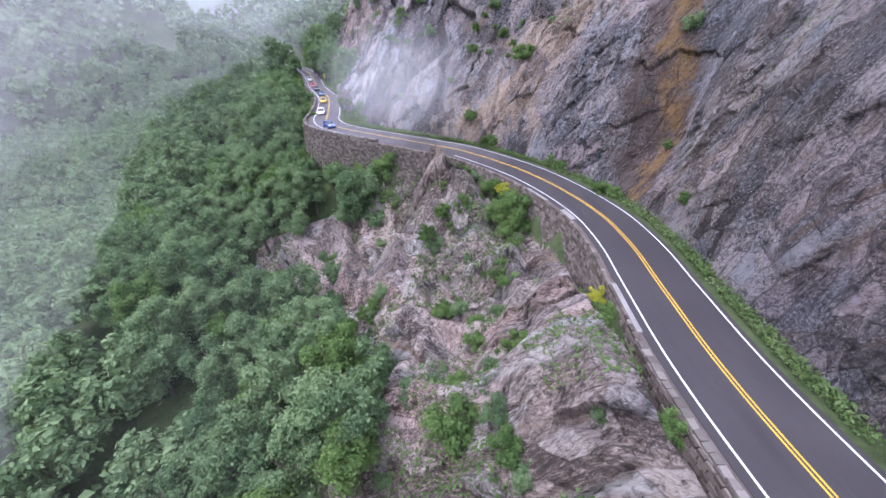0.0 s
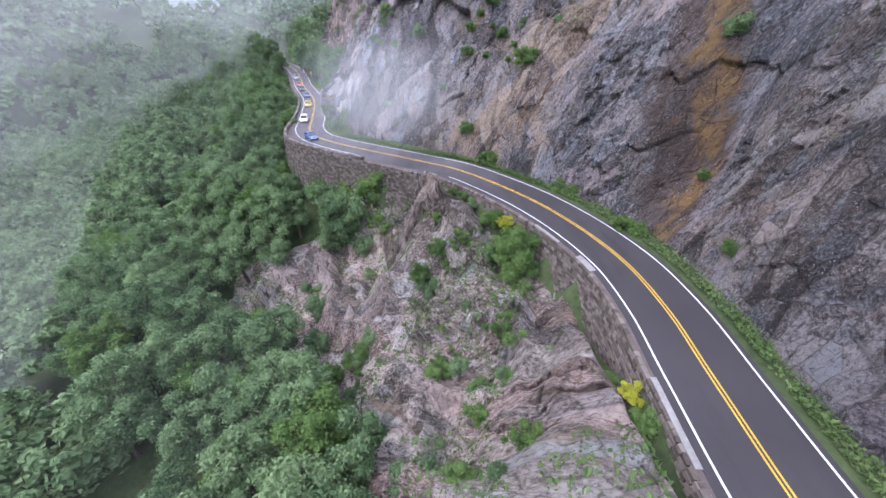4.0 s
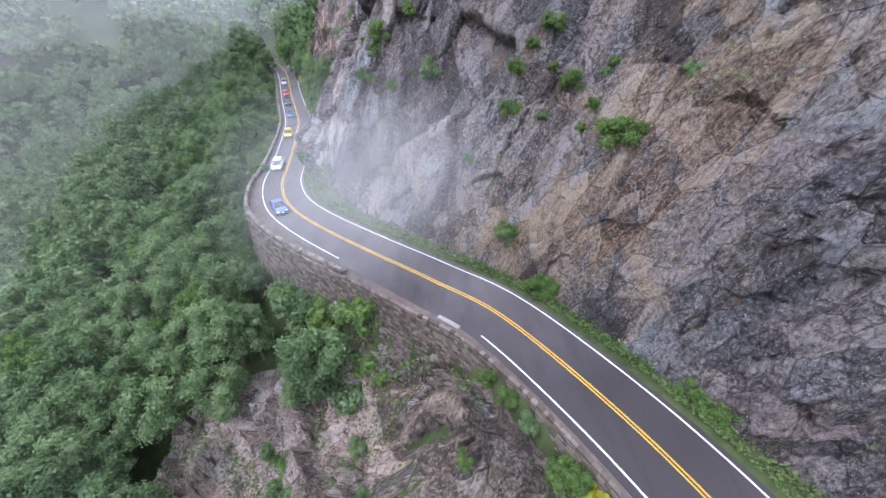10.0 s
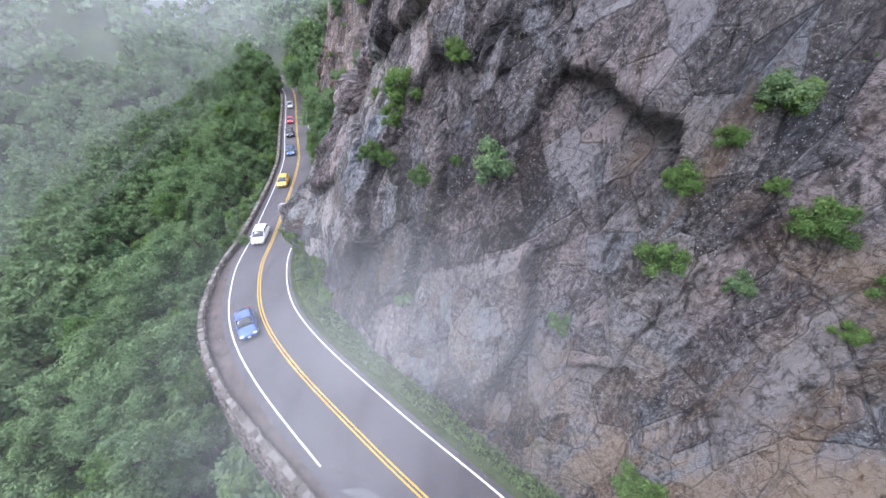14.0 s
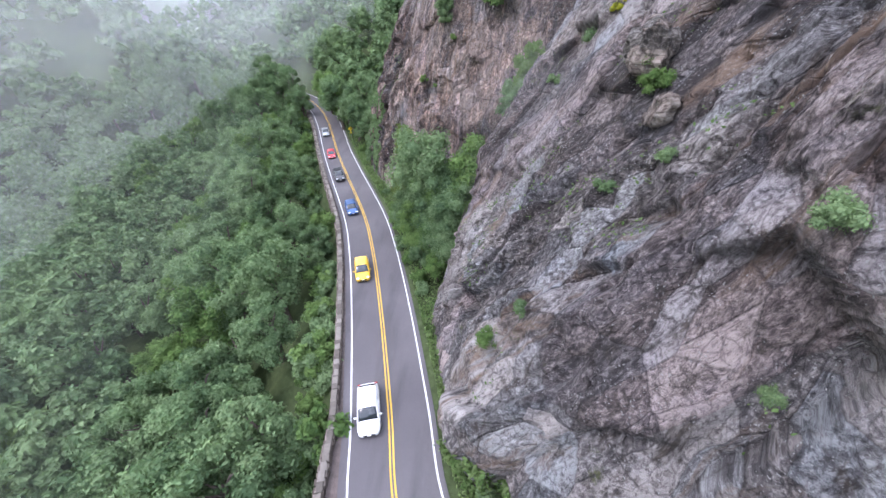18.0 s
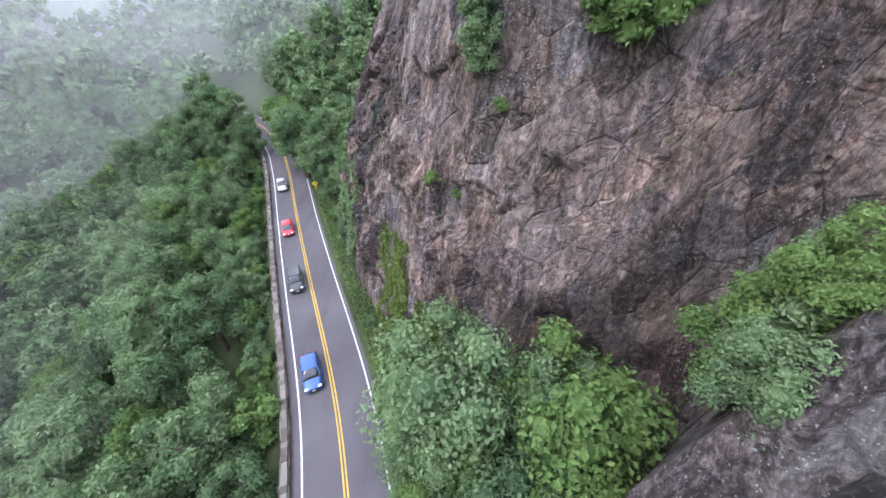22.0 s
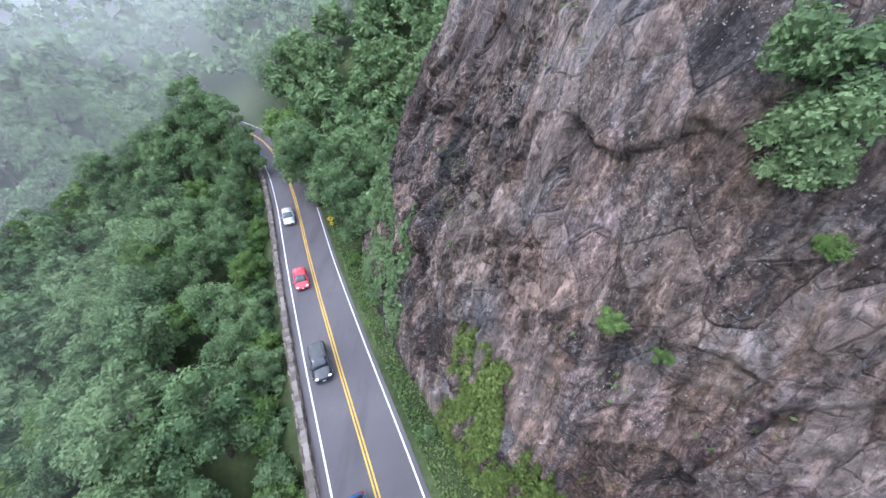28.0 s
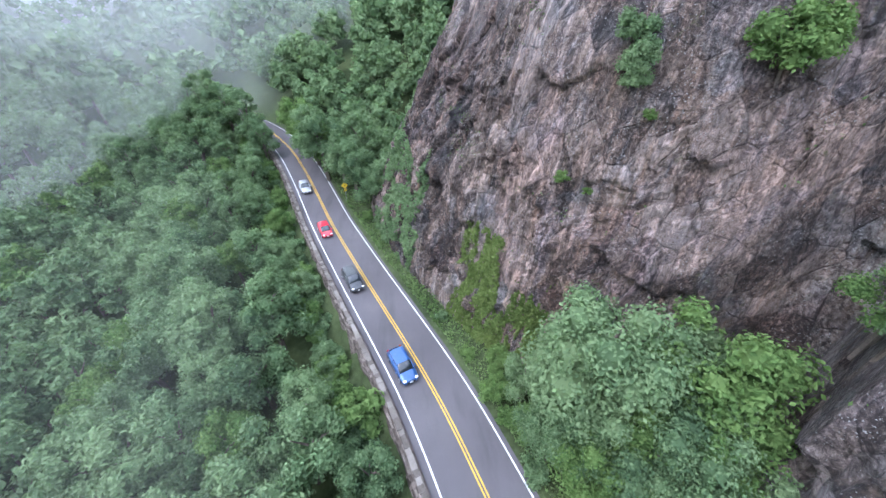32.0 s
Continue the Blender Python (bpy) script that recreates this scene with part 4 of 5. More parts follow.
def mist_sheet():
    """A white translucent sheet laid over the tree tops below the road, imitating haze; it thins out towards the
    parapet.
    """
    xs, ys = np.arange(-150, 12, 3.0), np.arange(-24, 240, 3.0)
    X, Y = np.meshgrid(xs, ys, indexing="ij")
    s, d = road_near(np.stack([X.ravel(), Y.ravel()], 1))
    z = np.array([ground_z(x, y) for x, y in zip(X.ravel(), Y.ravel())]).reshape(X.shape)
    for _ in range(6):
        z[1:-1] = (z[:-2] + 2 * z[1:-1] + z[2:]) / 4
        z[:, 1:-1] = (z[:, :-2] + 2 * z[:, 1:-1] + z[:, 2:]) / 4
    z = np.minimum(z + 21, 11.0 + (-d.reshape(X.shape) - 30).clip(0, 300))
    m = mist_material("canopy_haze", 0.034, -0.1, 0.8, 0.03)
    n, l = m.node_tree.nodes, m.node_tree.links
    tc, sep = n.new("ShaderNodeTexCoord"), n.new("ShaderNodeSeparateXYZ")
    l.new(tc.outputs["UV"], sep.inputs[0])
    ms = [k for k in n if k.bl_idname == "ShaderNodeMixShader"][0]
    l.new(calc(n, l, "MULTIPLY", ms.inputs[0].links[0].from_socket, sep.outputs[0]), ms.inputs[0])
    q = tri_grid(len(xs), len(ys))
    q = q[((d < -9) & (d > -68) & (Y.ravel() < 180))[q].all(1)]
    ob = link_mesh("mist_sheet", np.stack([X.ravel(), Y.ravel(), z.ravel()], 1), q, m, smooth=True)
    yy = Y.ravel()
    thick = ((-d - 9) / 8).clip(0, 1) * np.interp(yy, [50, 120], [0.3, 0.8]) * np.maximum((-d - 26) / 10, (yy - 58) / 8).clip(0, 1) * ((66 + d) / 22).clip(0, 1) * ((178 - yy) / 30).clip(0, 1)
    set_uv(ob, np.stack([thick, 0 * d], 1))
    return tagged(ob, "thin pale haze lying over the tree tops", "mist", "valley mist", "stuff")


mist_sheet()

# ---- bare rock slope below the first stretch of road ----
SLOPE_TUFTS = []


def rock_slope():
    xs, ys = np.arange(-38, 18.2, 0.3), np.arange(-16, 68, 0.3)
    X, Y = np.meshgrid(xs, ys, indexing="ij")
    s, d = road_near(np.stack([X.ravel(), Y.ravel()], 1))
    Z = np.array([ground_z(a, b) for a, b in zip(X.ravel(), Y.ravel())])
    q_, p_ = Y.ravel() * 0.85 + X.ravel() * 0.55, Y.ravel() * 0.5 - X.ravel() * 0.95 + 0.4 * Z
    rel = rock_relief(q_, p_, np.full(X.size, 0.8))
    edge = np.minimum((-d - 5.0) / 1.5, (38 + d) / 4).clip(0, 1) * ((67 - Y.ravel()) / 6).clip(0, 1)
    ridge = np.array([1 - 2.6 * abs(noise.fractal((a * 0.07 + b * 0.04, b * 0.05 - a * 0.04, 5.0), 1.0, 2.0, 3)) for a, b in zip(X.ravel(), Y.ravel())])
    lift = edge * np.maximum(0.75, 1.3 + 0.9 * rel + 3.0 * ridge) - 0.25 * (1 - edge)
    v = np.stack([X.ravel() - 0.75 * rel * edge, Y.ravel() - 0.4 * rel * edge, Z + lift], 1)
    q = tri_grid(len(xs), len(ys))
    keep = ((d < -4.7) & (d > -39))[q].all(1)
    q = q[keep]
    ids = np.unique(q)
    back = np.zeros(len(v), int)
    back[ids] = np.arange(len(ids))
    ob = link_mesh("rock_slope", v[ids], back[q], M_SPUR)
    set_uv(ob, np.stack([q_, p_], 1)[ids])
    g = np.random.RandomState(41)
    pick = g.choice(ids, 42000)
    w = v[pick] + g.normal(size=(len(pick), 3)) * 0.16
    ok = (np.array([noise.fractal(tuple(a * (0.13, 0.13, 0.05)), 1.0, 2.0, 4) for a in w]) > 0.12) & (d[pick] < -5.6)
    SLOPE_TUFTS.append(w[ok] + (0, 0, 0.12))
    return tagged(ob, "steep broken slope of pale pinkish rock with moss below the road", "rock slope", kind="structure")


rock_slope()


# ---- shoulders, slabs ----
def shoulder(name, y0, y1, inner, outer, material, label):
    s = np.arange(s_of(y0), s_of(y1), 1.0)
    outer_u = -edge_of(s) - 0.05 if outer is None else np.full(len(s), outer)
    v = np.stack([at_road(s, inner, -0.035), at_road(s, outer_u, -0.045)], 1).reshape(-1, 3)
    ob = link_mesh(name, v, tri_grid(len(s), 2), material, smooth=True)
    return tagged(ob, label, "road shoulder", kind="structure")


shoulder("shoulder", -50, 238, -3.7, None, M_GRAVEL, "narrow dark gravel shoulder along the outer road edge")
for y0, y1, u0, u1 in ((18.5, 23.5, -4.1, -3.7), (36.2, 38.6, -4.05, -3.4), (41.7, 45, -4.15, -3.8), (62.4, 63.9, -3.95, -3.55)):
    slab = strip("concrete_slab", s_of(y0), s_of(y1), u0, u1, 0.02, M_CONC, None, "", 0.7, 0.25)
    tagged(slab, "broken pale concrete slab at the outer road edge", "concrete slab", "slabs at the road edge")


# ---- masonry ----
def stone_block(rng, lx, ly, lz):
    """Eight corners of a rough stone, centred."""
    return np.array([[sx * lx / 2 * rng.uniform(0.78, 1.0), sy * ly / 2 * rng.uniform(0.75, 1.0), sz * lz / 2 * rng.uniform(0.78, 1.0)]
                     for sx in (-1, 1) for sy in (-1, 1) for sz in (-1, 1)])


BOX_Q = np.array([[0, 1, 3, 2], [4, 6, 7, 5], [0, 4, 5, 1], [2, 3, 7, 6], [1, 5, 7, 3], [0, 2, 6, 4]])


def rubble_wall(name, y0, y1, u_of, top, depth_of, face, label, parent=None, seed=1):
    """Stones in rough courses on an outer (face -1) or inner (+1) wall face."""
    rng = random.Random(seed)
    vs, qs, n0 = [], [], 0
    s0, s1 = s_of(y0), s_of(y1)
    z = top
    while z > -10.5:
        h = rng.uniform(0.26, 0.4)
        s = s0
        while s < s1:
            ln = rng.uniform(0.35, 0.75)
            sm = s + ln / 2
            if -(z - h / 2) < depth_of(sm):
                u = u_of(sm) + face * 0.1 * max(0.0, top - z) * (1 if top < 0.2 else 0)
                blk = stone_block(rng, ln * 1.02, 0.34 + rng.uniform(0, 0.1), h * 1.04)
                k = int(np.clip(np.searchsorted(ARC, sm), 1, len(ARC) - 2))
                t, r = TAN[k], RIGHT[k]
                c = at_road(sm, u, z - h / 2)
                w = np.stack([c[0] + blk[:, 0] * t[0] + blk[:, 1] * r[0], c[1] + blk[:, 0] * t[1] + blk[:, 1] * r[1], c[2] + blk[:, 2]], 1)
                vs.append(w)
                qs.append(BOX_Q + n0)
                n0 += 8
            s += ln
        z -= h
    ob = link_mesh(name, np.concatenate(vs), np.concatenate(qs), M_RUBBLE, parent)
    if label:
        tagged(ob, label)
    return ob


def wall_depth(s):
    return float(np.interp(s, [s_of(v) for v in WALL_Y], WALL_H)) + 0.9


def backing(name, y0, y1, u_of, top, depth_of, thick, parent, material):
    s = np.arange(s_of(y0), s_of(y1), 0.8)
    uu = np.array([u_of(a) for a in s])
    dd = np.array([depth_of(a) for a in s])
    rows = [at_road(s, uu - 0.1 * dd * (1 if top < 0.2 else 0), -dd), at_road(s, uu, top), at_road(s, uu + thick, top), at_road(s, uu + thick, np.full(len(s), -0.6))]
    return link_mesh(name, np.stack(rows, 1).reshape(-1, 3), tri_grid(len(s), 4), material, parent)


for y0, y1, lab in ((-8, 59.5, "rough dry-stone retaining wall holding up the road edge"), (59.5, 101, "tall curved rubble-stone retaining wall under the bend"),
                    (101, 205, "low rubble retaining wall along the outer road edge")):
    wall = tagged(backing("retaining_wall", y0, y1, lambda a: -float(edge_of(a)) + 0.02, -0.06, wall_depth, 0.5, None, M_MORTAR), lab, "retaining wall", kind="structure")
    rubble_wall("stones", y0, y1, lambda a: -float(edge_of(a)) - 0.02, -0.02, wall_depth, -1, "weathered brown rubble stones", wall, int(y1))
    wall.children[0]["kind"] = "stuff"


def u_parapet(s):
    return -float(np.interp(s, [s_of(v) for v in (0, 70, 74, 80, 88, 94, 100, 120, 205)], [4.3, 4.5, 4.75, 5.35, 5.55, 5.0, 4.4, 4.25, 4.2]))


PROTO_CAPS = []
rng = random.Random(77)
for k in range(7):
    b = stone_block(rng, 0.68, 0.5, 0.19)
    me = bpy.data.meshes.new("cap_stone")
    me.from_pydata([tuple(c) for c in b], [], [tuple(q) for q in BOX_Q])
    me.materials.append(M_CAP)
    PROTO_CAPS.append(me)


def parapet(y0, y1, height, label, cap_step=0.58):
    wall = tagged(backing("parapet_wall", y0, y1, lambda a: u_parapet(a) - 0.18, height - 0.12, lambda a: 0.3, 0.36, None, M_MORTAR), label, "parapet wall", kind="structure")
    a = rubble_wall("outer_stones", y0, y1, lambda a: u_parapet(a) - 0.16, height - 0.12, lambda a: 0.45, -1, "", wall, 5)
    b = rubble_wall("inner_stones", y0, y1, lambda a: u_parapet(a) + 0.16, height - 0.12, lambda a: 0.4, 1, "", wall, 6)
    a["kind"] = b["kind"] = "stuff"
    s = s_of(y0)
    while s < s_of(y1):
        k = int(np.clip(np.searchsorted(ARC, s), 1, len(ARC) - 2))
        c = at_road(s, u_parapet(s), height - 0.06)
        cap = new("cap_stone", rng.choice(PROTO_CAPS))
        cap.parent = wall
        cap.matrix_world = pose(c[0], c[1], c[2] + rng.uniform(-0.02, 0.03), rng.uniform(-3, 3), rng.uniform(-3, 3), math.degrees(math.atan2(TAN[k][1], TAN[k][0])) + rng.uniform(-5, 5)) @ Matrix.Diagonal((rng.uniform(0.85, 1.1), rng.uniform(0.9, 1.1), 1, 1))
        s += cap_step
    return wall


parapet(1.0, 17.5, 0.18, "low broken kerb of pale rough stones at the road edge")
parapet(71.5, 104, 0.62, "curved low stone parapet with pale cap stones round the bend")
parapet(104, 150, 0.5, "low weathered stone parapet along the road")
parapet(150, 206, 0.45, "low weathered stone parapet running into the forest", 0.62)


# ---- leaf carpets: verge grass, vines ----
def carpet(name, p, nrm, size, material, label, category, seed, spread=0.6):
    g = np.random.RandomState(seed)
    n = nrm + g.normal(size=p.shape) * spread
    n /= np.linalg.norm(n, axis=1)[:, None]
    t = np.cross(n, g.normal(size=p.shape))
    t /= np.linalg.norm(t, axis=1)[:, None]
    b = np.cross(n, t)
    sz = size * g.uniform(0.5, 1.3, (len(p), 1))
    v = np.stack([p - t * sz * 0.6, p + b * sz * 0.36, p + t * sz * 0.7 + n * sz * 0.2, p - b * sz * 0.36], 1).reshape(-1, 3)
    ob = link_mesh(name, v, np.arange(len(v)).reshape(-1, 4), material)
    return tagged(ob, label, category, kind="stuff")


g = np.random.RandomState(31)
N = 26000
sv = g.uniform(s_of(-30), s_of(200), N)
foot = np.minimum(cliff_offset(np.clip(sv, CS[0], CS[-1]), 0.0 * sv), 9.0)
uv = 4.15 + (foot - 3.8) * g.uniform(0, 1, N) ** 1.4
lump = np.array([noise.noise((a * 0.35, 3.0, 1.0)) for a in sv])
keep = (lump > -0.25) | (g.uniform(0, 1, N) < 0.35)
gp = at_road(sv, uv, 0.05 + g.uniform(0, 0.35, N) * (uv > 4.0))[keep]
carpet("verge_grass", gp, np.tile([0, 0, 0.35], (len(gp), 1)), 0.24, M_GRASS, "lush green grass and weeds along the foot of the cliff", "grass", 3, 0.8)

carpet("slope_grass", SLOPE_TUFTS[0], np.tile([-0.2, 0, 0.5], (len(SLOPE_TUFTS[0]), 1)), 0.34, M_GRASS, "grass and low weeds in the hollows of the rocky slope", "grass", 43, 0.7)
NRM = np.cross(np.gradient(CLIFF_GRID, axis=1), np.gradient(CLIFF_GRID, axis=0))
NRM /= np.linalg.norm(NRM, axis=2)[..., None] + 1e-9


def cliff_patch(y0, y1, h0, h1, count, seed, need_up=-1.0, clump=0.0, scale=0.5):
    g = np.random.RandomState(seed)
    i = g.randint(np.searchsorted(cs, s_of(y0)), np.searchsorted(cs, s_of(y1)), count)
    j = np.clip(np.searchsorted(ch, g.uniform(h0, h1, count)), 0, len(ch) - 1)
    p, n = CLIFF_GRID[i, j], NRM[i, j]
    ok = n[:, 2] > need_up
    if clump > -1:
        ok &= np.array([noise.noise(tuple(a * scale)) for a in p]) > clump
    return p[ok] + n[ok] * g.uniform(0.02, 0.3, (ok.sum(), 1)) + g.normal(size=(ok.sum(), 3)) * 0.12, n[ok]


p, n = cliff_patch(127.5, 140, 0, 12, 60000, 5, -1, -2)
# strands that hang down to uneven heights
sv, _ = road_near(p[:, :2])
tops = 7.0 + 7.0 * fbm2(sv * 0.3, 0 * sv, 61.0) + 5.0 * fbm2(sv * 1.6, 0 * sv, 67.0)
ok = (p[:, 2] < tops) & (fbm2(sv * 2.2, p[:, 2] * 0.35, 71.0) > -0.12) & (fbm2(sv * 0.35, p[:, 2] * 0.2, 75.0) > -0.22)
p, n = p[ok], n[ok]
carpet("vines", p, n, 0.24, M_VINE, "curtain of bright green vines over the foot of the rock", "vines", 8)
p, n = cliff_patch(148, 162, 0, 16, 26000, 6, -1, 0.0, 0.3)
carpet("vines", p, n, 0.32, M_LEAF, "dark green creepers covering the edge of the rock", "vines", 9)
p, n = cliff_patch(-20, 168, 3, 40, 150000, 7, 0.6, 0.24, 0.16)
carpet("ledge_plants", p, n + np.array([0, 0, 0.5]), 0.17, M_GRASS, "tufts of grass and weeds on the ledges of the cliff", "weeds", 10)
p, n = cliff_patch(84, 95, 0, 4.5, 4200, 12, -1, -0.15, 0.5)
carpet("vines", p, n, 0.36, M_GRASS, "weeds and creepers at the foot of the overhanging rock", "vines", 13)

# ---- shrubs and trees that stand on the rock ----
ROOTED = [(12.4, 66.8, 15.2, 1.9, 0), (29.5, 50, 17.1, 1.2, 1), (25.7, 42.4, 7.3, 0.7, 0), (8.2, 64.1, 1.4, 1.3, 0), (21.5, 42.1, 0.7, 1.1, 0), (18.7, 51.2, 1.2, 1.1, 0),
          (25.2, 34.2, 3.2, 1.0, 2), (16.0, 66.5, 20.9, 0.8, 1), (5.1, 68.9, 5.0, 1.1, 0), (9.3, 63.6, 1.0, 1.3, 2), (8.5, 74.1, 23.7, 1.0, 1), (16.5, 52.9, 1.2, 1.1, 2),
          (17.6, 50.9, 1.0, 1.0, 2), (20.3, 43.2, 0.8, 1.2, 0), (-2.4, 79.8, 18.0, 1.5, 1), (6.1, 76, 18.7, 0.95, 0), (7.7, 75.3, 21.3, 0.7, 0), (5.7, 75.1, 15, 1.2, 0),
          (10.3, 73, 18.4, 1.2, 0), (8.6, 71.7, 21.4, 0.55, 0), (9.3, 73.7, 23.5, 1.1, 0), (11.1, 70.4, 17.7, 0.75, 0), (10.8, 69.2, 22, 0.55, 0), (10.9, 70, 20.8, 0.5, 1),
          (14.6, 66.5, 15.7, 0.7, 0), (11, 70.4, 15, 0.6, 0), (5.9, 68.8, 4.7, 1.0, 0), (9, 73.1, 14.9, 0.7, 1), (2.3, 75.3, 10.2, 0.8, 1), (-23.3, 94.3, 0.2, 1.3, 1),
          (-8.7, 85.9, 20.8, 1.5, 2), (-8.7, 85.7, 19.2, 1.1, 2), (-9, 85.1, 15.8, 0.9, 0), (-6.5, 83.1, 16, 0.9, 0), (-5, 81.8, 17.7, 0.5, 0), (-8.8, 80.9, 7.1, 0.8, 1),
          (-23, 92.6, -0.4, 1.3, 1), (-18.4, 87.2, 0.2, 1.3, 0), (-20.6, 89.6, 0.0, 1.1, 0), (-4.9, 84.2, 23.3, 1.0, 0), (-11.3, 84, 17.2, 0.9, 0), (-12.1, 87.5, 15.7, 0.5, 1),
          (-14.6, 93.5, 21, 0.8, 1), (-14.7, 93.4, 14.4, 0.55, 1), (-11.6, 89.5, 20.8, 0.5, 0), (-15.4, 116.5, 24.2, 1.1, 1), (-16, 106.6, 24.1, 1.0, 0), (-14.2, 114.2, 25.4, 0.6, 3),
          (-17.1, 103.5, 17.6, 0.6, 1), (-23.2, 100.8, 7.7, 0.8, 0), (-21.6, 100.3, 10.3, 0.8, 1), (-16.1, 101.8, 20.2, 0.6, 1), (-15.6, 106.4, 22.5, 0.9, 0), (-16.9, 117.2, 20.4, 0.7, 1),
          (-21.3, 131.5, 27.4, 2.2, 0), (-20.2, 131.2, 27.8, 1.6, 0), (-27.2, 136.6, 27.6, 1.3, 1), (-26.6, 133.6, 23.5, 0.5, 0), (-26.9, 136.3, 26.4, 1.4, 1), (-26.6, 136, 25.0, 1.1, 1),
          (-30.5, 135.7, 19.0, 0.6, 0), (-29.6, 134.5, 18, 0.4, 0), (-42.4, 158, 4, 1.5, 1), (-43.0, 160, 8, 1.6, 1), (-42.5, 159.5, 11.5, 1.4, 1), (-33.2, 133.4, 0.5, 1.6, 2), (-31.2, 131.6, 0.6, 1.7, 1), (-29.0, 130.6, 0.6, 1.8, 0), (-26.8, 129.4, 0.6, 1.8, 1), (-34.5, 131.0, 0.2, 1.4, 0)]
WIDTH = [1.25, 1.1, 1.5, 0.8]
rng = random.Random(21)
for x, y, z, r, k in ROOTED:
    if z > 2:
        near = CLIFF_GRID[::2, ::2].reshape(-1, 3)
        x, y, z = near[((near - (x, y, z)) ** 2).sum(1).argmin()]
    put(LEDGE, k, x, y, z - 0.35 * r, r / WIDTH[k], rng.uniform(0, 360), (rng.uniform(-12, 12), rng.uniform(-12, 12)), "shrubs rooted in the cliff")

SLOPE_SHRUBS = [(8.8, 41.2, 1.9, 0), (7.9, 43.8, 1.9, 2), (6.4, 44.8, 1.5, 1), (9.3, 39.3, 1.5, 0), (4.5, 47.0, 1.3, 0), (-1.5, 44.0, 1.5, 1), (-7.0, 30.5, 1.9, 0), (-10.5, 36.0, 2.0, 1), (2.0, 24.0, 1.7, 2), (-1.0, 29.5, 1.8, 1), (7.6, 31.0, 1.5, 0),
                (9.5, 42.7, 2.6, 2), (9.0, 44.6, 1.8, 0), (4.4, 30.9, 2.3, 0), (5.2, 29.2, 1.6, 0), (-9.5, 42.9, 1.7, 1), (0.4, 40, 1.3, 0), (-2.7, 24.6, 2.6, 1), (-13.6, 29, 2.6, 1), (0.9, 18.6, 2.8, 0),
                (-23.8, 39.9, 3.0, 1), (-29.4, 34.1, 2.6, 1), (13, 22, 1.0, 0), (9.2, 18.8, 1.6, 0), (12.3, 16.6, 0.9, 0), (10, 13.5, 1.4, 1), (11.3, 31.9, 1.4, 1), (-14.9, 22.9, 2.8, 1),
                (12.5, 12.3, 1.1, 0), (-19.6, 46.9, 2.2, 1), (-27.9, 24.7, 3.0, 1), (4.9, 21.1, 1.6, 1), (4.7, 14.3, 1.5, 0), (-9.1, 25.7, 1.8, 0), (8.9, 45.9, 1.0, 3), (8.4, 46.8, 0.8, 3),
                (6.5, 48.4, 1.3, 0), (7.4, 47.6, 1.1, 2), (10.4, 41.0, 1.2, 0), (3.6, 53.2, 0.9, 0), (2.2, 55.2, 0.8, 0), (5.0, 51.2, 0.9, 1), (12.6, 26.0, 1.0, 0), (13.3, 24.2, 0.9, 3), (7, 26, 1.5, 0),
                (-2, 12, 2.0, 1), (6, 8, 1.8, 0), (-5, 36, 1.6, 0), (2, 35.5, 1.3, 1), (-13, 52, 2.0, 1), (-11, 48.5, 1.4, 0), (-6.8, 40.0, 1.2, 0), (8, 36, 1.2, 1), (8.6, 35.2, 1.9, 0), (7.6, 36.6, 1.7, 2), (8.4, 37.4, 1.5, 0), (7.0, 38.8, 1.0, 0), (-20, 52, 2.4, 1)]
for x, y, r, k in SLOPE_SHRUBS:
    put(LEDGE, k, x, y, ground_z(x, y) + 0.5, r / WIDTH[k], rng.uniform(0, 360), (0, 0), "shrubs on the rocky slope")
for _ in range(250):
    x, y = rng.uniform(-26, 13), rng.uniform(-8, 58)
    s_, d_ = road_near(np.array([[x, y]]))
    if -30 < d_[0] < -7 and noise.noise((x * 0.16, y * 0.16, 2)) > -0.08:
        k = rng.choice([0, 1, 1, 0, 2])
        put(LEDGE, k, x, y, ground_z(x, y) + 0.35, rng.uniform(0.5, 1.3), rng.uniform(0, 360), (0, 0), "shrubs on the rocky slope")
# bushes round the foot of the tall wall and in the gully
for x, y, r, k in ((-9.2, 64.5, 2.2, 2), (-11.5, 65.8, 2.4, 0), (-13.5, 67, 2.6, 1), (-10, 62.5, 2.0, 0), (-15.3, 62.6, 3.0, 1), (-16.5, 68.5, 2.6, 0), (-19, 70.5, 2.8, 1), (-22, 72.0, 2.8, 0), (-8.2, 61, 1.6, 2), (-12.6, 60, 2.4, 1),
                   (-17, 64.5, 2.8, 0), (-25, 74, 2.8, 1)):
    put(BUSHES, k, x, y, ground_z(x, y) + 0.1, r / WIDTH[k] * 1.15, rng.uniform(0, 360), (0, 0), "shrubs below the retaining wall")

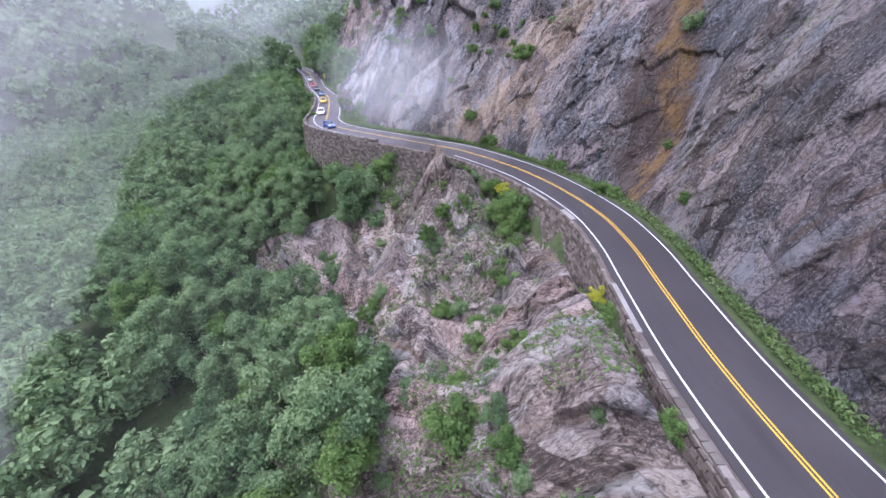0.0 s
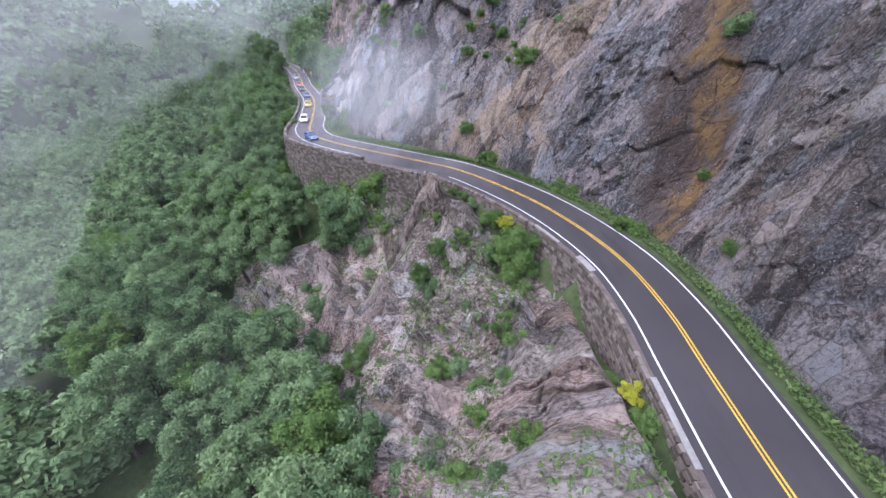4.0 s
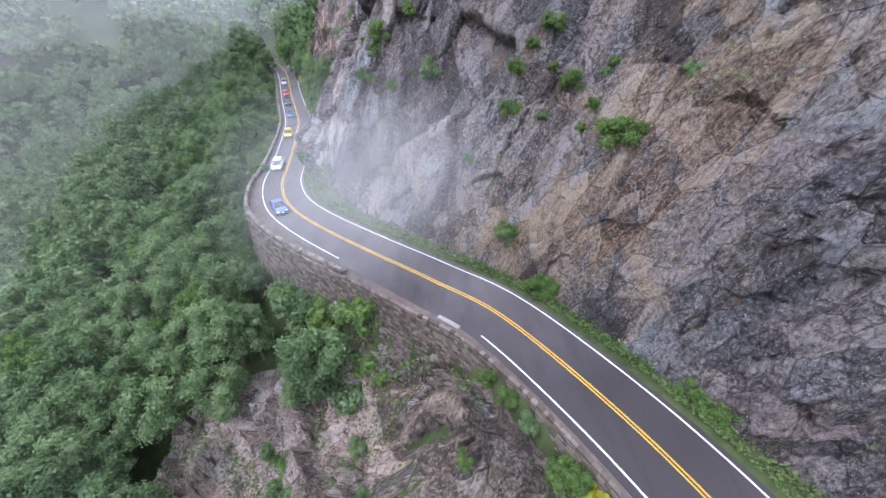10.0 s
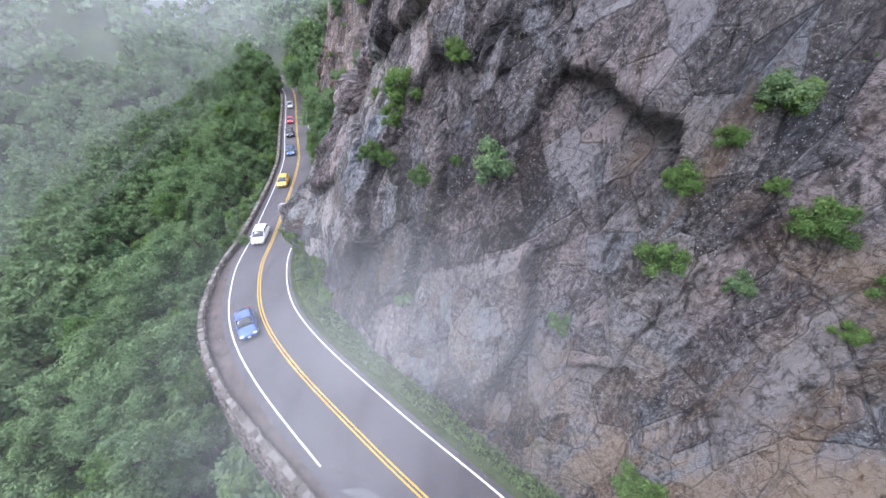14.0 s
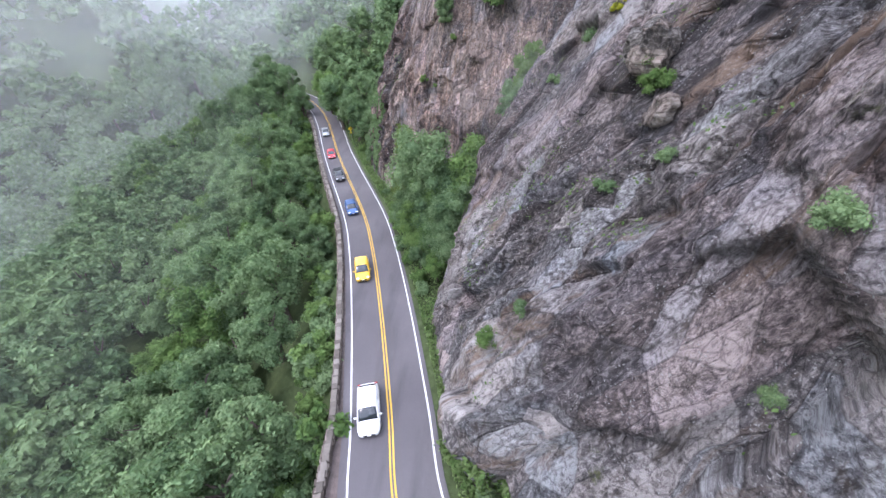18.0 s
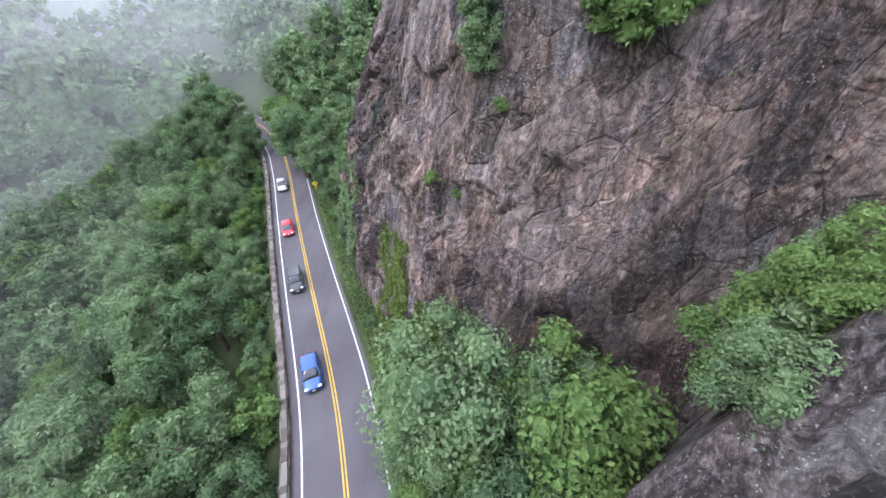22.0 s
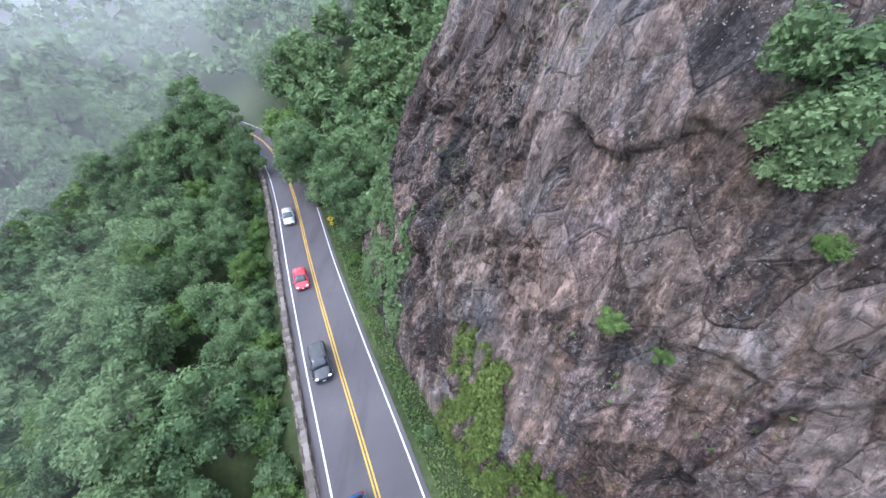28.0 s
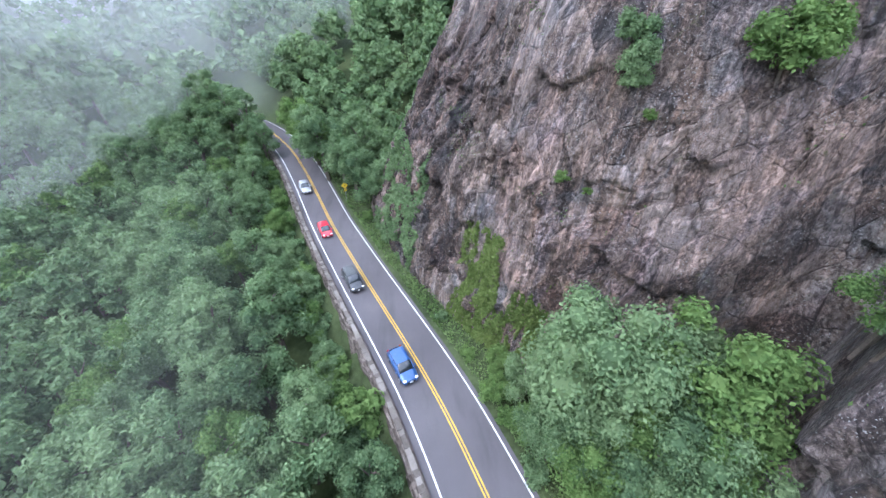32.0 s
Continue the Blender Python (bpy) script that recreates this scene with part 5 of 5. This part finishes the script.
# the wooded recess between the two rock faces, and the trees past the second
for x, y, sc, k in ((-29.6, 126.8, 1.4, 0), (-30.5, 122.6, 0.85, 1), (-23.2, 124.2, 1.5, 1), (-25.4, 119.2, 1.0, 0), (-28.0, 119.4, 0.7, 1), (-32.0, 125.0, 0.75, 0), (-27.0, 123.2, 1.05, 1), (-21.8, 120.6, 0.85, 0),
                    (-28.0, 116.6, 0.42, 3), (-30.2, 119.0, 0.42, 1), (-33.0, 127.0, 0.4, 4), (-32.4, 130.6, 0.55, 1), (-50.5, 172.5, 0.95, 0), (-53.0, 177.0, 1.05, 1), (-55.5, 183, 1.0, 3), (-49, 178, 1.15, 2), (-47, 168.5, 0.85, 1), (-60, 190, 1.0, 0), (-76, 198.5, 1.1, 2), (-82, 204, 1.2, 0), (-88, 209, 1.25, 2), (-94, 213, 1.2, 1), (-100, 217, 1.2, 0), (-71.5, 192, 0.9, 1), (-56.6, 180.5, 1.1, 0), (-59.6, 187.5, 1.15, 1), (-63.5, 194, 1.15, 3)):
    recess = y < 130 and sc > 0.5
    put(NEAR if recess else FINE, k % 2 if recess else min(k, 3), x, y, ground_z(x, y) - 0.2, sc, rng.uniform(0, 360), (rng.uniform(-3, 3), rng.uniform(-3, 3)), "trees against the rock")
for y_, d_, sc, k in ((116.8, 8.6, 0.85, 0), (118.2, 12.0, 1.15, 1), (120.0, 8.8, 1.05, 0), (122.6, 7.6, 0.8, 1), (120.6, 13.6, 1.2, 0), (118.6, 6.6, 0.6, 1), (121.6, 10.8, 1.1, 1)):
    p_ = at_road(s_of(y_), d_, 0.0)
    put(NEAR, k, p_[0], p_[1], ground_z(p_[0], p_[1]) - 0.3, sc, rng.uniform(0, 360), (rng.uniform(-3, 3), rng.uniform(-3, 3)), "trees against the rock")
for x, y, z, sc, k in ((-20.3, 124.7, 14.5, 0.8, 0), (-20.0, 120.4, 15.5, 0.7, 1), (-18.6, 124.0, 16.5, 0.85, 1), (-18.7, 121.6, 19.0, 0.6, 0)):
    near = CLIFF_GRID[::2, ::2].reshape(-1, 3)
    x, y, z = near[((near - (x, y, z)) ** 2).sum(1).argmin()]
    put(CLOSE, k, x, y, z, sc, rng.uniform(0, 360), (0, 0), "trees against the rock")
for x, y, r, k in ((-31.5, 116.5, 1.2, 0), (-30.8, 114.2, 1.0, 1), (-33.4, 120.5, 1.1, 0), (-34.2, 124.0, 1.2, 1), (-35.5, 128.5, 1.2, 0), (-36.4, 131.5, 1.3, 2), (-27.8, 108.2, 0.9, 0), (-28.9, 111.5, 1.0, 1), (-37.8, 135.5, 0.9, 0),
                   (-45.9, 158.5, 0.9, 1), (-47.8, 162.2, 1.0, 1), (-49.5, 165.5, 1.2, 0), (-39.6, 141.5, 0.8, 1), (-43, 151, 0.7, 0)):
    x += 1.5
    put(BUSHES, k, x, y, ground_z(x, y), r / WIDTH[k], rng.uniform(0, 360), (0, 0), "shrubs beside the road")


for _ in range(22):
    p_ = at_road(s_of(rng.uniform(80, 99)), -rng.uniform(8.5, 13), 0.0)
    put(FINE, rng.randrange(4), p_[0], p_[1], ground_z(p_[0], p_[1]) - 0.4, rng.uniform(0.5, 0.72), rng.uniform(0, 360), (0, 0), "trees below the bend")


for _ in range(70):
    y_ = rng.uniform(97, 205)
    p_ = at_road(s_of(y_), -rng.uniform(5.6, 8.6), 0.0)
    k = rng.choice([1, 1, 1, 0, 2])
    put(BUSHES, k, p_[0], p_[1], ground_z(p_[0], p_[1]) - 0.1, rng.uniform(0.9, 1.7), rng.uniform(0, 360), (0, 0), "shrubs outside the parapet")


# ---- loose boulders on the spur ----
def boulder(x, y, z, r, seed, label):
    near = CLIFF_GRID[::2, ::2].reshape(-1, 3)
    x, y, z = near[((near - (x, y, z)) ** 2).sum(1).argmin()]
    bm = bmesh.new()
    bmesh.ops.create_icosphere(bm, subdivisions=4, radius=r)
    for v in bm.verts:
        d = v.co.normalized()
        cell = noise.cell(Vector((d.x * 1.6, d.y * 1.6, d.z * 1.6 + seed)))
        k = 0.82 + 0.16 * cell + 0.12 * noise.noise(d * 2.2 + Vector((seed, 0, 0))) + 0.05 * noise.noise(d * 7)
        v.co = Vector((d.x * 0.85, d.y, d.z * 1.25)) * r * k
    me = bpy.data.meshes.new("boulder")
    bm.to_mesh(me)
    co = np.array([v.co[:] for v in bm.verts])
    bm.free()
    me.materials.append(M_SPUR)
    ob = new("boulder", me)
    ob.matrix_world = pose(x, y, z + 0.2 * r, 8, -12, 40 * seed)
    set_uv(ob, np.stack([co[:, 0] + co[:, 1] * 0.5, co[:, 2] + 9 * seed], 1))
    return tagged(ob, label, "boulder", "boulders on the cliff")


boulder(-15.2, 107.0, 24.0, 1.5, 1, "pale angular boulder perched on the rock spur")
boulder(-15.6, 104.0, 21.5, 0.9, 2, "smaller pale boulder wedged in the rock face")


# ---- cars ----
def paint(name, col, rough=0.28, metal=0.0):
    m, n, l, b = mat(name, rough, 0.5)
    p = place_vec(n, l)
    dust = noise_tex(n, l, p, 2.5, 6, 0.7)
    l.new(mix(n, l, grey(n, l, dust, 0.5, 0.95), col, tuple(0.75 * v + 0.06 for v in col)), b.inputs["Base Color"])
    b.inputs["Metallic"].default_value = metal
    b.inputs["Coat Weight"].default_value = 0.6
    b.inputs["Coat Roughness"].default_value = 0.08
    return m


M_GLASS = paint("dark_car_glass", (0.02, 0.025, 0.03), 0.06)
M_TYRE = simple("tyre_rubber", (0.015, 0.015, 0.016), (0.035, 0.035, 0.037), 12, 0.85)
M_RIM = simple("alloy_rim", (0.4, 0.4, 0.42), (0.55, 0.55, 0.57), 8, 0.35, 0.5, 0, 4, 0.02, 0.8)
M_LAMP = simple("lamp_lens", (0.7, 0.72, 0.75), (0.85, 0.86, 0.88), 5, 0.15, 0.5)
M_TAIL = simple("tail_lens", (0.35, 0.01, 0.01), (0.45, 0.02, 0.02), 5, 0.2, 0.5)
M_BLACK = simple("black_trim", (0.012, 0.012, 0.013), (0.03, 0.03, 0.032), 10, 0.5)
M_PLATE = simple("plain_plate", (0.7, 0.7, 0.66), (0.8, 0.8, 0.77), 10, 0.5)


def loft(sections, closed=True):
    """Skin over rings of places of equal count."""
    v = [tuple(p) for ring in sections for p in ring]
    k = len(sections[0])
    f = []
    for a in range(len(sections) - 1):
        for i in range(k if closed else k - 1):
            j = (i + 1) % k
            f.append((a * k + i, a * k + j, (a + 1) * k + j, (a + 1) * k + i))
    if closed:
        f.append(tuple(range(k))[::-1])
        f.append(tuple((len(sections) - 1) * k + i for i in range(k)))
    return v, f


def ring(x, w, z0, z1, crown=0.04):
    """A rounded cross-section at x: half width w from z0 to z1."""
    pts = [(w * 0.86, z0), (w * 0.97, z0 + 0.1), (w, z0 + (z1 - z0) * 0.45), (w * 0.97, z0 + (z1 - z0) * 0.78), (w * 0.88, z1 - 0.03), (w * 0.55, z1 + crown * 0.6), (0, z1 + crown)]
    full = pts + [(-a, b) for a, b in pts[-2::-1]]
    return [(x, a, b) for a, b in full]


def car(colour, label, length, width, height, nose, tail, dark_roof=False):
    """A car whose front points along -x, wheels on z = 0."""
    L, w = length, width / 2
    root = thing("car", Matrix.Identity(4), label, "car", "queue of cars on the mountain road")
    belt = 0.62 * height
    body = [ring(-L / 2, w * 0.72, 0.3, belt * 0.66), ring(-L / 2 + 0.12, w * 0.86, 0.22, belt * 0.74), ring(-L / 2 + 0.45, w * 0.97, 0.2, belt * 0.84), ring(-L / 2 + nose, w, 0.2, belt * 0.97),
            ring(-0.1 * L, w, 0.2, belt), ring(0.15 * L, w, 0.2, belt * 1.02), ring(L / 2 - 0.55, w * 0.98, 0.22, belt * (1.05 if tail < 0.5 else 1.03)), ring(L / 2 - 0.12, w * 0.9, 0.26, belt * 0.98), ring(L / 2, w * 0.78, 0.34, belt * 0.8)]
    v, f = loft(body)
    hull = link_mesh("body", v, f, colour, root, "", True)
    x0, x1 = -L / 2 + nose - 0.1, L / 2 - tail * 0.35 - 0.12
    wind, rear = 0.75, 0.25 + tail * 0.6
    g0, g1 = belt * 0.98, height
    house = [ring(x0, w * 0.86, g0 - 0.1, g0, 0.02), ring(x0 + wind * 0.55, w * 0.83, g0 - 0.1, g0 + (g1 - g0) * 0.62, 0.03), ring(x0 + wind, w * 0.77, g0 - 0.1, g1 - 0.03, 0.03), ring(x0 + wind + 0.5, w * 0.76, g0 - 0.1, g1, 0.03),
             ring(x1 - rear - 0.2, w * 0.75, g0 - 0.1, g1 - 0.03, 0.03), ring(x1 - rear * 0.5, w * 0.78, g0 - 0.1, g0 + (g1 - g0) * 0.6, 0.03), ring(x1, w * 0.84, g0 - 0.1, g0 + 0.02, 0.02)]
    v, f = loft(house)
    link_mesh("glasshouse", v, f, M_GLASS, root, "dark tinted windows", True)
    ra, rb = x0 + wind - 0.02, x1 - rear - 0.1
    roof = []
    for x in np.linspace(ra, rb, 6):
        zt = float(np.interp(x, [ra, ra + 0.5, rb], [g1 + 0.005, g1 + 0.03, g1 + 0.0]))
        roof.append([(x, a * w * 0.78, zt + 0.025 - 0.09 * abs(a) ** 3 + b) for a, b in ((-1, 0), (-0.6, 0), (0, 0), (0.6, 0), (1, 0), (1, -0.05), (0, -0.04), (-1, -0.05))])
    v, f = loft(roof)
    link_mesh("roof", v, f, M_BLACK if dark_roof else colour, root)
    for side in (-1, 1):
        # pillars
        for xa, za, xb, zb in ((x0 + 0.04, g0, x0 + wind, g1 - 0.02), (0.1 * L, g0 - 0.02, 0.1 * L + 0.05, g1 - 0.01), (x1 - 0.06, g0, x1 - rear - 0.15, g1 - 0.02)):
            pv, pf = limb([(xa, side * w * 0.85, za), ((xa + xb) / 2, side * w * 0.83, (za + zb) / 2), (xb, side * w * 0.775, zb)], [0.05, 0.045, 0.045], 5)
            link_mesh("pillar", pv, pf, colour, root)
        bm = bmesh.new()
        bmesh.ops.create_icosphere(bm, subdivisions=2, radius=0.12, matrix=Matrix.Translation((x0 + 0.3, side * (w + 0.08), g0 + 0.04)) @ Matrix.Diagonal((0.7, 1, 0.7, 1)))
        part("mirror", bm, colour, root)
        bm = bmesh.new()
        bmesh.ops.create_icosphere(bm, subdivisions=2, radius=0.2, matrix=Matrix.Translation((-L / 2 + 0.17, side * w * 0.66, belt * 0.72)) @ Matrix.Diagonal((0.75, 1, 0.42, 1)))
        part("headlight", bm, M_LAMP, root, "clear headlight lens")
        bm = bmesh.new()
        bmesh.ops.create_icosphere(bm, subdivisions=2, radius=0.17, matrix=Matrix.Translation((L / 2 - 0.12, side * w * 0.74, belt * 0.88)) @ Matrix.Diagonal((0.55, 0.8, 0.8, 1)))
        part("tail_light", bm, M_TAIL, root, "red tail light lens")
        for x in (-L / 2 + 0.82, L / 2 - 0.78):
            m = Matrix.Translation((x, side * (w - 0.1), 0.32)) @ Matrix.Rotation(radians(90), 4, "X")
            bm = bmesh.new()
            bmesh.ops.create_cone(bm, cap_ends=True, segments=20, radius1=0.32, radius2=0.32, depth=0.21, matrix=m)
            bmesh.ops.bevel(bm, geom=[e for e in bm.edges if len(e.link_faces) == 2 and e.calc_face_angle() > 1], offset=0.03, segments=2, affect="EDGES")
            wheel = part("wheel", bm, M_TYRE, root, "black rubber tyre")
            bm = bmesh.new()
            bmesh.ops.create_cone(bm, cap_ends=True, segments=10, radius1=0.21, radius2=0.21, depth=0.23, matrix=m)
            part("rim", bm, M_RIM, wheel, "silver alloy rim")
    for nm, x, wd, z0, z1, mt, lab in (("grille", -L / 2 - 0.005, w * 0.95, 0.36, 0.52, M_BLACK, "dark front grille"), ("front_plate", -L / 2 - 0.02, 0.3, 0.42, 0.53, M_PLATE, ""), ("rear_plate", L / 2 + 0.012, 0.3, 0.5, 0.62, M_PLATE, "")):
        bm = bmesh.new()
        bmesh.ops.create_cube(bm, size=1, matrix=Matrix.Translation((x, 0, (z0 + z1) / 2)) @ Matrix.Diagonal((0.07, wd, z1 - z0, 1)))
        bmesh.ops.bevel(bm, geom=list(bm.edges), offset=0.015, segments=2, affect="EDGES")
        part(nm, bm, mt, root, lab)
    return root


def park(ob, y, u=-1.62):
    s = s_of(y)
    k = int(np.clip(np.searchsorted(ARC, s), 1, len(ARC) - 2))
    c = at_road(s, u, 0.0)
    rise = math.degrees(math.atan2(ZR[k + 1] - ZR[k - 1], ARC[k + 1] - ARC[k - 1]))
    ob.matrix_world = pose(c[0], c[1], c[2] + 0.005, 0, -rise, math.degrees(math.atan2(TAN[k][1], TAN[k][0])))


park(car(paint("blue_paint", (0.06, 0.12, 0.33), 0.3, 0.4), "dark blue saloon car with tinted windows in the bend", 4.4, 1.8, 1.46, 1.35, 0.8), 84.6)
park(car(paint("white_paint", (0.78, 0.79, 0.8)), "white five-door hatchback on the narrow road", 4.25, 1.82, 1.5, 1.05, 0.3), 100.6)
park(car(paint("yellow_paint", (0.75, 0.45, 0.02)), "bright yellow hatchback with a dark windscreen", 4.3, 1.82, 1.48, 1.1, 0.3), 118.8)
park(car(paint("bright_blue_paint", (0.025, 0.085, 0.24), 0.3, 0.3), "blue hatchback following the queue", 4.3, 1.82, 1.47, 1.1, 0.3), 135.6)
park(car(paint("red_paint", (0.55, 0.015, 0.03)), "red hatchback with a white roof stripe", 4.0, 1.75, 1.46, 1.0, 0.3), 162.8)
park(car(paint("dark_grey_paint", (0.03, 0.032, 0.036), 0.3, 0.3), "dark grey sport utility car on the straight", 4.6, 1.88, 1.68, 1.2, 0.25), 149.6)
park(car(paint("silver_paint", (0.4, 0.42, 0.44), 0.3, 0.6), "silver saloon car far along the road", 4.5, 1.82, 1.46, 1.35, 0.8), 177.5)


# ---- road sign ----
M_SIGN = simple("yellow_sign_face", (0.72, 0.5, 0.02), (0.8, 0.58, 0.04), 3, 0.45, 0.4)
M_POST = simple("galvanised_post", (0.25, 0.26, 0.26), (0.4, 0.41, 0.41), 9, 0.5, 0.5, 0, 4, 0.02, 0.6)


def road_sign(y, u):
    s = s_of(y)
    k = int(np.searchsorted(ARC, s))
    c = at_road(s, u, -0.1)
    root = thing("road_sign", pose(c[0], c[1], c[2], 0, 0, math.degrees(math.atan2(TAN[k][1], TAN[k][0])) - 90), "yellow diamond warning sign with a plate below, on a steel post", "road sign")
    bm = bmesh.new()
    bmesh.ops.create_cube(bm, size=1, matrix=Matrix.Translation((0, 0.03, 1.85)) @ Matrix.Diagonal((0.06, 0.05, 3.7, 1)))
    part("post", bm, M_POST, root, "grey steel post")
    bm = bmesh.new()
    bmesh.ops.create_cube(bm, size=1, matrix=Matrix.Translation((0, -0.02, 3.25)) @ Matrix.Rotation(radians(45), 4, "Y") @ Matrix.Diagonal((0.85, 0.02, 0.85, 1)))
    bmesh.ops.bevel(bm, geom=[e for e in bm.edges if abs((e.verts[0].co - e.verts[1].co).y) > 0.01], offset=0.06, segments=3, affect="EDGES")
    plate = part("diamond_plate", bm, M_SIGN, root, "yellow diamond plate")
    for a, b in (((-0.1, 2.98), (-0.1, 3.2)), ((-0.1, 3.2), (0.1, 3.32)), ((0.1, 3.32), (0.1, 3.55))):
        pv, pf = limb([(a[0], -0.036, a[1]), (b[0], -0.036, b[1])], [0.045, 0.045], 4)
        link_mesh("arrow_bar", pv, pf, M_BLACK, plate, "black bar of the winding arrow")
    bm = bmesh.new()
    bmesh.ops.create_cube(bm, size=1, matrix=Matrix.Translation((0, -0.02, 2.35)) @ Matrix.Diagonal((0.46, 0.02, 0.46, 1)))
    small = part("speed_plate", bm, M_SIGN, root, "small square yellow plate")
    for x in (-0.09, 0.09):
        bm = bmesh.new()
        bmesh.ops.create_cube(bm, size=1, matrix=Matrix.Translation((x, -0.034, 2.36)) @ Matrix.Diagonal((0.1, 0.012, 0.2, 1)))
        part("figure_bar", bm, M_BLACK, small, "dark bar")
    return root


road_sign(170.6, 4.35)
